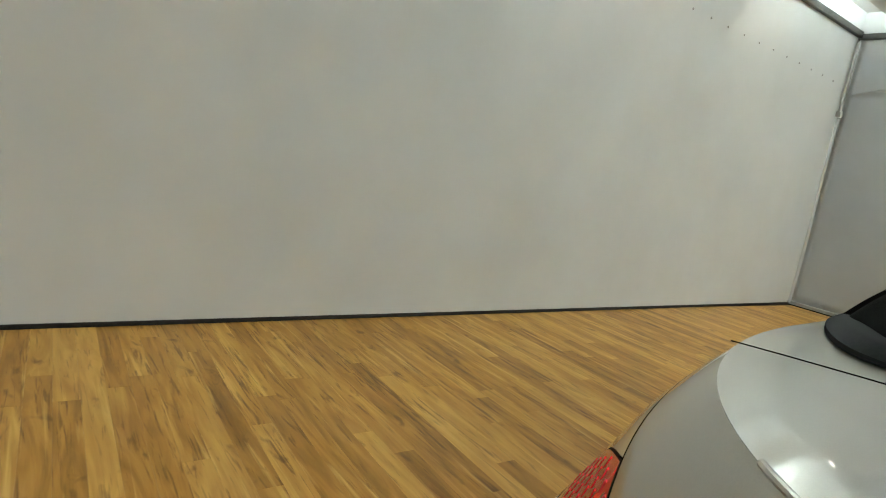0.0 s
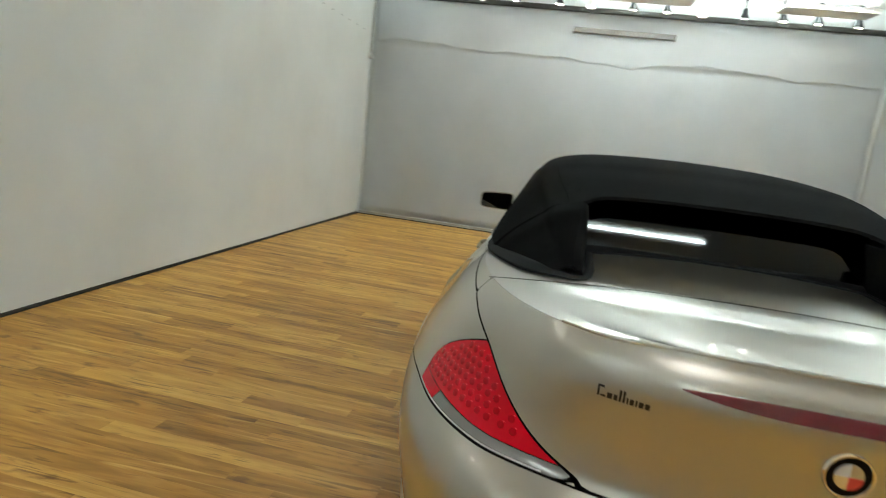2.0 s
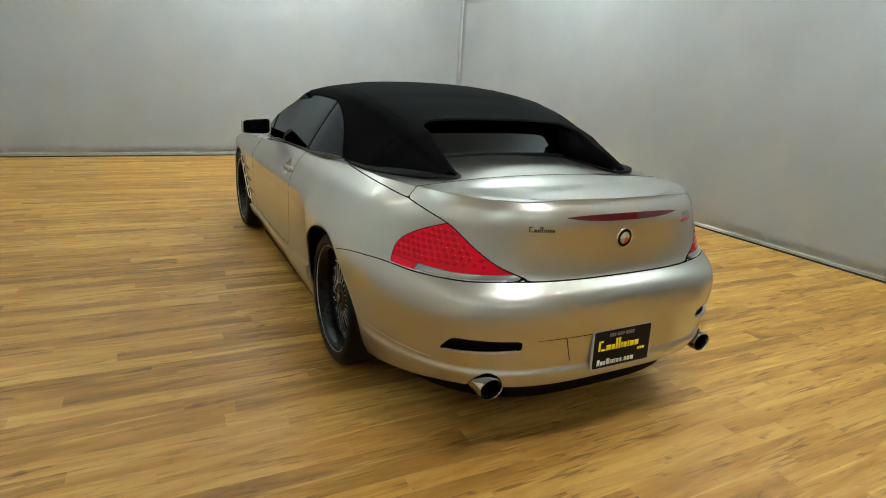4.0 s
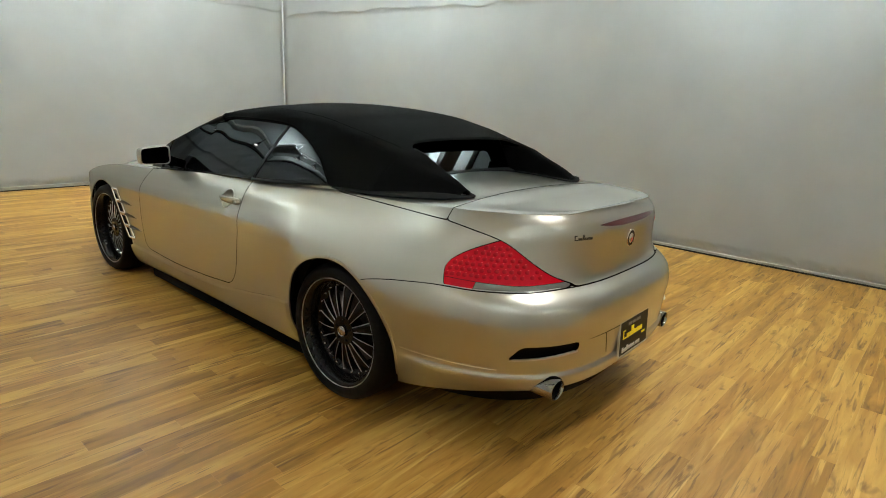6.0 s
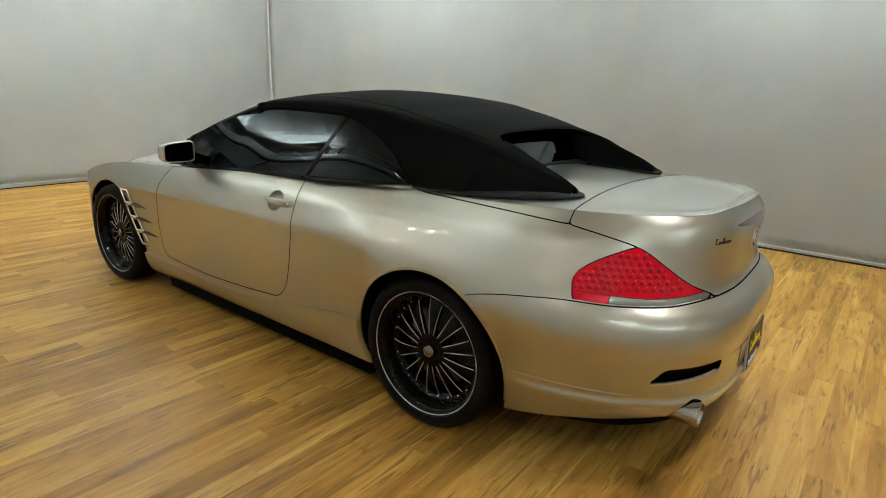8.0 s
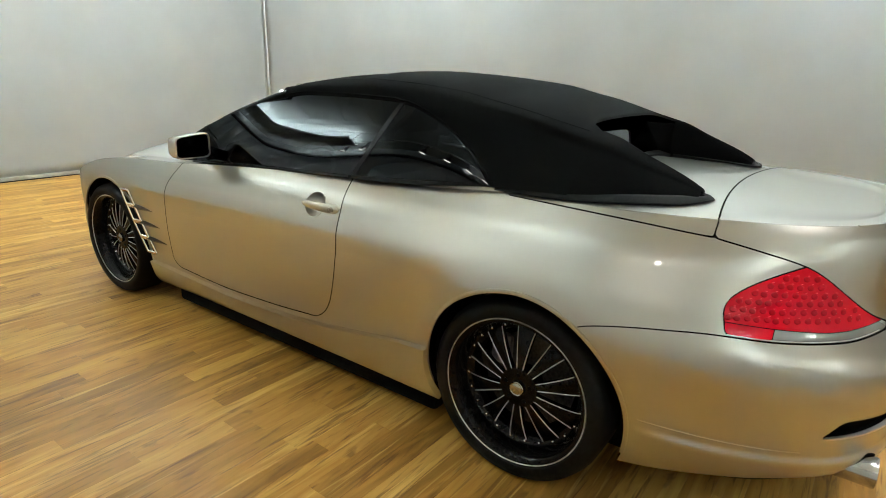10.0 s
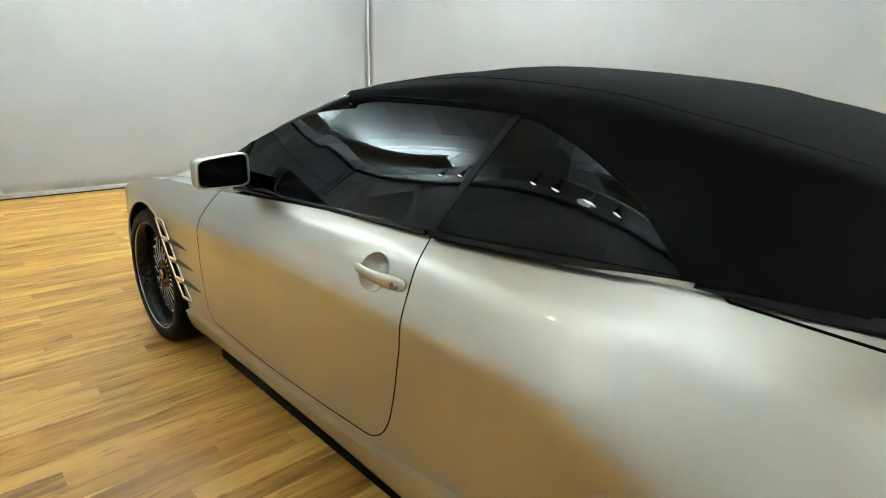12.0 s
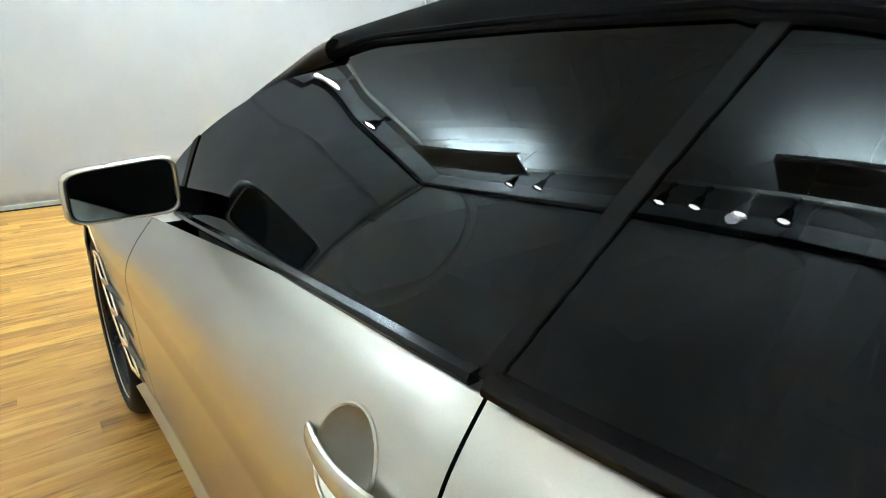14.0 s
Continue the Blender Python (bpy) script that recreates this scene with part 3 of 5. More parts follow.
for y, power in ((4.89, 1), (2.3, 1.2), (-0.75, 3), (-3.4, 3)):
    spot(WX + 0.38, y, WX + 1.5, y, power, 130)
# the strong one at x -0.25 has no head; added to light floor and bumper
for x, power in ((-0.25, 75), (1.15, 6)):
    spot(x, -1.95, x, -1.9, power, 120)

# ---- the car: origin under the rear axle, nose towards +y ----
car = tagged(new("convertible_car"), "champagne silver two-door convertible with black cloth top, parked on the floor", "car")

REAR_Y, FRONT_Y, WHEEL_Z = 0.03, 2.772, 0.336
# side profile: half width by height, rear end by height, roundness of the rear corner
width_z = curve((0.05, 0.76), (0.13, 0.80), (0.18, 0.845), (0.24, 0.875), (0.29, 0.891), (0.33, 0.899), (0.45, 0.911), (0.55, 0.918), (0.64, 0.9210), (0.70, 0.9205), (0.74, 0.9175),
                (0.77, 0.911), (0.79, 0.903), (0.82, 0.888), (0.86, 0.867), (0.91, 0.835), (0.945, 0.803), (0.97, 0.782), (1.0, 0.755), (1.06, 0.69))
width_z = smoothed(width_z, 0.12, 1.03, 0.016)
width_y = curve((-0.2, 1.0), (0.3, 1.0), (0.8, 0.992), (1.4, 0.978), (2.0, 0.975), (2.45, 0.987), (2.8, 0.99), (3.0, 0.98))
width_y = smoothed(width_y, -0.2, 3.0, 0.10)
rear_z = curve((0.18, -0.93), (0.26, -1.0), (0.32, -1.032), (0.40, -1.040), (0.50, -1.046), (0.58, -1.056), (0.64, -1.052), (0.68, -1.03), (0.705, -1.000),
               (0.722, -0.979), (0.74, -0.971), (0.80, -0.967), (0.87, -0.970), (0.93, -0.976), (0.965, -0.970), (0.99, -0.955), (1.015, -0.935))
round_z = curve((0.2, 3.2), (0.46, 3.6), (0.62, 3.4), (0.74, 2.9), (0.88, 3.0), (0.96, 2.9), (1.0, 3.2))
round_z = smoothed(round_z, 0.2, 1.0, 0.06)
rear_z = smoothed(rear_z, 0.18, 1.015, 0.009)
Y0 = 0.3
crease_z = curve((0.1, 0.79), (0.37, 0.777), (0.8, 0.756), (1.4, 0.733), (2.1, 0.711), (2.8, 0.70))
crease_fade = curve((0.05, 0.0), (0.2, 0.35), (0.4, 0.85), (0.7, 1.0), (2.3, 1.0), (2.6, 0.5), (2.8, 0.0))

door_full = smoothed(curve((0.15, 0.0), (0.65, 1.0), (1.5, 1.0), (2.1, 0.15), (2.4, 0.0)), 0.1, 2.6, 0.08)


def crease(y, z):
    """The proud line pressed into the doors and wings, fading over the rear wheel."""
    d = math.sqrt((z - float(crease_z(y))) ** 2 + 0.0025 ** 2)
    v = (z - float(crease_z(y))) / (float(belt(y)) - float(crease_z(y)))
    full = 0.010 * float(door_full(y)) * math.sin(math.pi * v ** 1.3) if 0 < v < 1 else 0.0
    return 0.0070 * float(crease_fade(y)) * max(0.0, 1 - d / 0.075) + full


def haunch(y, z):
    """The swell over the rear wheels, as a share of the half width."""
    u = min(max((y - 0.12) / 0.28, 0.0), 1.0)
    mid = 0.65 + 0.10 * u * u * (3 - 2 * u)
    return 0.036 * math.exp(-(((z - mid) / (0.13 if z > mid else 0.19 + 0.1 * u)) ** 2)) * min(max(1 - (y - Y0) / 0.5, 0.0), 1.0) ** 2


def ledge(y, z):
    """The step low round the rear bumper."""
    u = min(max((0.385 - z) / 0.022, 0.0), 1.0)
    return 0.013 * u * u * (3 - 2 * u) * min(max((z - 0.29) / 0.06, 0.0), 1.0) * min(max((-0.36 - y) / 0.14, 0.0), 1.0)


NOSE0, NOSE1 = 2.85, 3.66


def deck_z(x, y):
    """The height of the rear deck, boot lid and bonnet."""
    x, y = np.asarray(x, float), np.asarray(y, float)
    edge = belt(y)
    w = 0.74
    crown = curve((-0.95, 0.012), (-0.90, 0.012), (-0.80, 0.013), (-0.6, 0.016), (-0.45, 0.022), (-0.2, 0.044), (0.2, 0.058), (1.9, 0.075), (2.4, 0.09), (3.0, 0.10), (3.6, 0.04))
    lip = 0.012 * np.exp(-(((y + 0.925) / 0.03) ** 2)) * (np.abs(x) < 0.8)
    rim = 1 - (np.abs(x) / 0.757) ** 3.2 - (np.clip(0.3 - y, 0, None) / 1.253) ** 3.2
    side = np.clip((y + 0.86) / 0.25, 0, 1)
    step = np.clip((rim - 0.165) / (0.045 + 0.40 * side), 0, 1)
    back = np.clip((-0.45 - y) / 0.16, 0, 1)
    bowl = -0.007 * step * step * (3 - 2 * step) * back * back * (3 - 2 * back)
    return edge + bowl + crown(y) * np.clip(1 - (np.abs(x) / w) ** 2.4, 0, 1) + lip


belt = curve((-0.97, 1.0), (-0.85, 1.0), (-0.6, 1.0), (-0.48, 0.999), (-0.2, 0.995), (0.2, 0.990), (0.5, 0.969), (0.87, 0.951), (1.35, 0.926), (1.9, 0.888),
             (2.15, 0.870), (2.5, 0.852), (2.8, 0.815), (3.05, 0.745), (3.35, 0.63), (3.66, 0.52))
low_edge = curve((-1.05, 0.305), (-0.9, 0.30), (-0.7, 0.262), (-0.45, 0.205), (-0.2, 0.18), (0.5, 0.185), (1.5, 0.165), (2.4, 0.155), (2.9, 0.17), (3.4, 0.2), (3.66, 0.24))


def side_point(s, z):
    """Place on the body wall: s from 0 (rear middle) over 1 (rear corner done) and 2 (nose begins) to 3 (front middle)."""
    w, r, n = width_z(z), rear_z(z), round_z(z)
    if s <= 1:
        t = s * math.pi / 2
        c, d = math.cos(t), math.sin(t)
        y = Y0 - (Y0 - r) * max(c, 0) ** (2 / n)
        w = w * (1 + haunch(y, z))
        out = ledge(y, z)
        return w * d ** (2 / n) + crease(y, z) + out * d, y - out * max(c, 0)
    if s <= 2:
        y = Y0 + (NOSE0 - Y0) * (s - 1)
        return w * width_y(y) * (1 + haunch(y, z)) + crease(y, z), y
    t = (s - 2) * math.pi / 2
    c, d = max(math.cos(t), 0), math.sin(t)
    wn = w * width_y(NOSE0)
    return wn * c ** (2 / 2.5), NOSE0 + (NOSE1 - NOSE0 - 0.25 * abs(z - 0.5)) * d ** (2 / 2.5)


RIM = []


def wall_grid():
    RIM.clear()
    ss = np.concatenate([np.linspace(0, 1, 84) ** 0.92, np.linspace(1, 2, 112)[1:], np.linspace(2, 3, 26)[1:]])
    rows = []
    for s in ss:
        _, yl = side_point(s, 0.35)
        zl = float(low_edge(yl))
        zt = 0.98 if s < 1.6 else 0.85
        for _ in range(8):
            x, y = side_point(s, zt)
            zt = float(deck_z(x, y)) if s <= 1 else float(belt(y))
        RIM.append((x, y))
        col = []
        for v in np.linspace(0, 1, 104):
            z = zl + (zt - zl) * v
            x, yy = side_point(s, z)
            col.append((x, yy, z))
        rows.append(col)
    return np.array(rows, float)


WALL = surface(wall_grid())
GAP = 0.0021


def arch(yc, zc, r):
    return lambda x, y, z: np.hypot(y - yc, (z - zc)) - r


rear_arch = arch(0.012, 0.345, 0.374)
front_arch = arch(2.735, 0.342, 0.378)
WALL = keep(keep(WALL, rear_arch), front_arch)

front_seam = curve((0.28, 2.13), (0.36, 2.135), (0.50, 2.14), (0.62, 2.135), (0.75, 2.11), (0.86, 2.045), (0.92, 1.99))
rear_seam = curve((0.30, 0.985), (0.36, 0.952), (0.45, 0.900), (0.6, 0.862), (0.75, 0.846), (0.9, 0.860), (0.98, 0.875))
door_low = curve((0.8, 0.350), (1.0, 0.338), (1.33, 0.308), (1.7, 0.292), (2.14, 0.312), (2.3, 0.32))
sill_line = curve((0.2, 0.405), (0.41, 0.398), (0.82, 0.338), (1.21, 0.286), (1.66, 0.268), (2.26, 0.290), (2.5, 0.30))
bumper_line = curve((-1.1, 0.720), (-0.94, 0.719), (-0.84, 0.712), (-0.7, 0.713), (-0.55, 0.718), (-0.40, 0.708), (-0.23, 0.680), (-0.12, 0.63), (0.0, 0.56))
lid_line = curve((-1.0, 0.72), (-0.945, 0.72), (-0.93, 0.732), (-0.90, 0.756), (-0.719, 0.903), (-0.60, 0.935), (-0.483, 0.957))
deck_line = curve((-0.483, 0.957), (-0.25, 0.972), (0.0, 0.982), (0.2, 0.988))

F_sill = lambda x, y, z: np.minimum(sill_line(y) - z, np.minimum(y - 0.3, 2.6 - y))
F_bumper = lambda x, y, z: np.minimum(bumper_line(y) - z, -0.05 - y)
F_lid = lambda x, y, z: np.minimum(np.where(y < -0.2, z - lid_line(y), -1), -0.482 - y)
F_deck = lambda x, y, z: np.minimum(np.minimum(z - deck_line(y), y + 0.482), 0.19 - y)
lamp_top = curve((-0.80, 0.94), (-0.719, 0.906), (-0.65, 0.874), (-0.60, 0.845), (-0.565, 0.815), (-0.548, 0.79), (-0.53, 0.75))
F_lamp = lambda x, y, z: np.where((y > -0.96) & (y < -0.5), inside(0.018, (z - bumper_line(y)), (lamp_top(y) - z) * 0.75, (lid_line(y) - z) * 0.75 + np.where(y > -0.74, (y + 0.74) * 4, 0), (-0.548 - 0.30 * np.clip(0.80 - z, 0, 0.1) - y)), -1)
F_door = lambda x, y, z: inside(0.060, front_seam(z) - y, y - rear_seam(z), z - door_low(y))


def minus(f, g=GAP):
    return lambda x, y, z: -f(x, y, z) - g


def plus(f, g=GAP):
    return lambda x, y, z: f(x, y, z) - g


def both(name, polys, material, label="", **k):
    return [panel(name, q, material, car, label=label, **k) for q in (mirrored(polys), polys)]


# rear bumper with its slots, exhaust notches
bump = keep(WALL, plus(F_bumper, 0.0019))
slot_low = lambda x: 0.470 - 0.08 * (x - 0.475)
F_slot = lambda x, y, z: inside(0.015, 0.511 - z, z - slot_low(x), x - 0.470, (0.736 - x - 0.5 * (z - 0.452)) * 0.89)
F_notch = lambda x, y, z: 0.053 - np.hypot(x - 0.578, (z - 0.318) * 0.95)
on_rear = lambda f: (lambda x, y, z: np.where(y < -0.55, f(x, y, z), -1))
bump = keep(bump, minus(on_rear(F_slot), 0))
bump = keep(bump, minus(on_rear(F_notch), 0))
bumper = panel("rear_bumper", bump + mirrored(bump), PAINT, car, depth=0.02)

sill = keep(keep(WALL, plus(F_sill, 0.0016)), lambda x, y, z: y - 0.05)
both("sill_panel", sill, PAINT, offset=0.022, depth=0.026, dark=False)

rest_wall = keep(keep(keep(WALL, minus(F_sill, 0.0016)), minus(F_bumper, 0.0019)), minus(F_lid))
rest_wall = keep(rest_wall, minus(F_deck))
lamp_faces = keep(keep(rest_wall, plus(F_lamp, 0.001)), lambda x, y, z: -0.5 - y)
rest_wall = keep(rest_wall, minus(F_lamp, 0.0025))
door = keep(rest_wall, plus(F_door, 0.0027))
F_cup = lambda x, y, z: 1 - np.hypot((y - 1.0) / 0.056, (z - 0.836) / 0.047)
door = keep(door, lambda x, y, z: -F_cup(x, y, z))
quarter = keep(keep(rest_wall, minus(F_door, 0.0027)), lambda x, y, z: 1.4 - y)
fender = keep(keep(rest_wall, minus(F_door, 0.0027)), lambda x, y, z: y - 1.4)
vent_hole = lambda k: (lambda x, y, z: inside(0.006, 0.036 - np.abs(y - (2.343 + 0.53 * (z - 0.37))), z - (0.347 + 0.085 * k), (0.347 + 0.085 * k + 0.078) - z))
for k in range(4):
    fender = keep(fender, minus(vent_hole(k), 0))
quarters = both("quarter_panel", quarter, PAINT)
fenders = both("front_fender", fender, PAINT)
doors = both("door", door, PAINT)

# boot lid: rear face, edge and bowl-shaped top
lid_wall = keep(keep(WALL, plus(F_lid)), minus(F_bumper, 0.0019))
deck_wall = keep(WALL, plus(F_deck))


def deck_grid(y0, y1, ny, x1, nx):
    ys, xs = np.linspace(y0, y1, ny), np.linspace(0, x1, nx)
    Y, X = np.meshgrid(ys, xs, indexing="ij")
    return np.stack([X, Y, deck_z(X, Y)], axis=2)


lid_front = lambda x: -0.425 - 0.055 * (np.abs(x) / 0.69) ** 2.0
DECK = surface(deck_grid(-0.97, 0.22, 90, 0.80, 60), flip=True)
rim_y = np.array([p[1] for p in RIM if p[1] < 0.4])
rim_x = np.array([p[0] for p in RIM if p[1] < 0.4])


def outline_x(y):
    """Half width of the top rim at y."""
    return np.where(y < rim_y[0], -1.0, np.interp(y, rim_y, rim_x))


F_rim = lambda x, y, z: outline_x(y) - np.abs(x) + 0.0005
DECK = keep(DECK, F_rim)
LIDTOP = keep(surface(deck_grid(-0.97, -0.25, 150, 0.80, 150), flip=True), F_rim)
lid_top = keep(LIDTOP, lambda x, y, z: lid_front(x) - y - 0.0035)
tonneau = keep(keep(DECK, lambda x, y, z: y - lid_front(x) - GAP), lambda x, y, z: 0.19 - y)
boot_lid = panel("boot_lid", lid_wall + mirrored(lid_wall) + lid_top + mirrored(lid_top), PAINT, car)
panel("tonneau_panel", tonneau + mirrored(tonneau) + deck_wall + mirrored(deck_wall), PAINT, car)

# dark joint between boot lid and tonneau
joint = [(x, float(lid_front(x)), float(deck_z(x, lid_front(x))) + 0.0002) for x in np.linspace(-0.70, 0.70, 60)]
part("lid_joint", sweep(joint, ring(0.0009, 6)), VOID, boot_lid)

# crisp edge of the lip along the boot
half_edge = [(px, py, float(deck_z(px, py)) + 0.001) for px, py in RIM if py < -0.80]
part("lip_edge", sweep([(-px, py, pz) for px, py, pz in half_edge[:0:-1]] + half_edge, ring(0.0032, 8)), PAINT, boot_lid)

# bonnet and nose
BONNET = surface(deck_grid(1.93, 3.64, 40, 0.90, 40), flip=True)


def nose_x(y):
    zt = belt(y)
    q = np.clip((y - NOSE0) / (NOSE1 - NOSE0 - 0.25 * np.abs(zt - 0.5)), 0, 1)
    return width_z(zt) * width_y(y) * (1 - q ** 2.5) ** (1 / 2.5)


bonnet_faces = keep(BONNET, lambda x, y, z: nose_x(y) - np.abs(x) + 0.0005)
bonnet_faces = keep(bonnet_faces, lambda x, y, z: y - (2.18 - 0.25 * (np.abs(x) / 0.8) ** 2))
panel("bonnet", bonnet_faces + mirrored(bonnet_faces), PAINT, car)

# black inner shell seen through the gaps, wheel wells, low pans for underbody shade
shell = keep(keep(surface(wall_grid()), arch(0.0, 0.350, 0.400)), arch(2.735, 0.340, 0.382))
panel("inner_shell", shell + mirrored(shell), VOID, car, depth=0, offset=-0.040, label="black inner body seen through the gaps")
for yc in (0.0, 2.735):
    for s in (-1, 1):
        bm = bmesh.new()
        n = 40
        ra, rb = [], []
        for k in range(n + 1):
            a = math.pi * (-0.09 + 1.18 * k / n)
            ra.append(bm.verts.new((s * 0.84, yc + 0.394 * math.cos(a), 0.345 + 0.394 * math.sin(a))))
            rb.append(bm.verts.new((s * 0.56, yc + 0.394 * math.cos(a), 0.345 + 0.394 * math.sin(a))))
        for k in range(n):
            bm.faces.new((ra[k], ra[k + 1], rb[k + 1], rb[k]))
        bm.faces.new(rb)
        part("wheel_well", bm, VOID, car, "black wheel housing")
# pans hang low so their black stands for the shadow beneath the sills
for lo, hi in (((-0.64, -0.419, 0.11), (0.64, 3.2, 0.24)), ((-0.805, 0.41, 0.060), (-0.641, 2.25, 0.24)), ((0.641, 0.41, 0.060), (0.805, 2.25, 0.24))):
    boxed("floor_shade_pan", lo, hi, VOID, car, 0.02, "black underside, set low as shade under the car")
# black tray added to block light and darken the shadow under the bumper
bm = bmesh.new()
rows = []
for z, k in ((0.27, 1.0), (0.20, 0.985), (0.175, 0.96), (0.165, 0.90)):
    turn = [radians(a) for a in np.linspace(25, 155, 40)]
    rows.append([bm.verts.new((0.81 * k * math.copysign(abs(math.cos(a)) ** 0.62, math.cos(a)), Y0 - 1.262 * k * math.sin(a) ** 0.62, z)) for a in turn])
for p, q in zip(rows, rows[1:]):
    for k in range(len(p)):
        j = (k + 1) % len(p)
        bm.faces.new((p[k], p[j], q[j], q[k]))
bm.faces.new(rows[0])
bm.faces.new(rows[-1][::-1])
bmesh.ops.recalc_face_normals(bm, faces=bm.faces)
part("rear_shade_tray", bm, VOID, car, "black tray added under the boot to deepen its shade")

# rolled lips round the wheel arches
def body_x(y, z):
    """Half width of the body wall at y and z."""
    z = max(z, 0.2)
    w, n = float(width_z(z)), float(round_z(z))
    flare = haunch(y, z)
    if y > Y0:
        return w * float(width_y(y)) * (1 + flare) + crease(y, z)
    return crease(y, z) + w * (1 + flare) * (1 - min((Y0 - y) / (Y0 - float(rear_z(z))), 1.0) ** n) ** (1 / n)


for s in (-1, 1):
    for yc, zc, r in ((0.012, 0.345, 0.374), (2.735, 0.342, 0.378)):
        path = []
        for a in np.linspace(-0.25, math.pi + 0.25, 60):
            y, z = yc + r * math.cos(a), zc + r * math.sin(a)
            path.append((s * (body_x(y, z) - 0.002), y, z))
        part("arch_lip", sweep(path, [(-0.007, -0.004), (0.0, -0.0055), (0.007, -0.004), (0.007, 0.003), (0.0, 0.0050), (-0.007, 0.003)], up=(1, 0, 0)), PAINT, car)

# ---- wheels ----
def spoke_mesh(edge):
    """One tapering spoke, or its machined edge line, lying in the y-z plane with its face towards +x."""
    bm = bmesh.new()
    stations = np.linspace(0.066, 0.214, 9)
    half = curve((0.066, 0.0115), (0.10, 0.0155), (0.16, 0.0245), (0.214, 0.0340))
    face = curve((0.066, -0.012), (0.12, -0.020), (0.17, -0.030), (0.214, -0.044))
    if not edge:
        rows = []
        for r in stations:
            h, x = float(half(r)), float(face(r))
            rows.append([bm.verts.new(p) for p in ((x - 0.022, -h, r), (x - 0.003, -h, r), (x, -h * 0.6, r), (x, h * 0.6, r), (x - 0.003, h, r), (x - 0.022, h, r))])
        for p, q in zip(rows, rows[1:]):
            for k in range(5):
                bm.faces.new((p[k], p[k + 1], q[k + 1], q[k]))
        bm.faces.new(rows[0])
        bm.faces.new(rows[-1])
    else:
        path = [(float(face(r)) + 0.0005, float(half(r)) * s, r) for s, rs in ((1, stations[::-1]), (-1, stations)) for r in rs]
        w = 0.0017
        rows = []
        for i, p in enumerate(path):
            a = Vector(path[max(i - 1, 0)])
            b = Vector(path[min(i + 1, len(path) - 1)])
            t = (b - a).normalized()
            nrm = Vector((1, 0, 0))
            side = t.cross(nrm).normalized()
            rows.append([bm.verts.new(Vector(p) + side * w), bm.verts.new(Vector(p) + nrm * 0.0015), bm.verts.new(Vector(p) - side * w), bm.verts.new(Vector(p) - nrm * 0.003)])
        for p, q in zip(rows, rows[1:]):
            for k in range(4):
                bm.faces.new((p[k], p[(k + 1) % 4], q[(k + 1) % 4], q[k]))
    bmesh.ops.recalc_face_normals(bm, faces=bm.faces)
    me = bpy.data.meshes.new("spoke")
    bm.to_mesh(me)
    bm.free()
    me.shade_smooth()
    me.set_sharp_from_angle(angle=radians(35))
    me.materials.append(RIMEDGE if edge else WHEELBLACK)
    return me


SPOKE, SPOKE_EDGE = spoke_mesh(False), spoke_mesh(True)
NS = 10


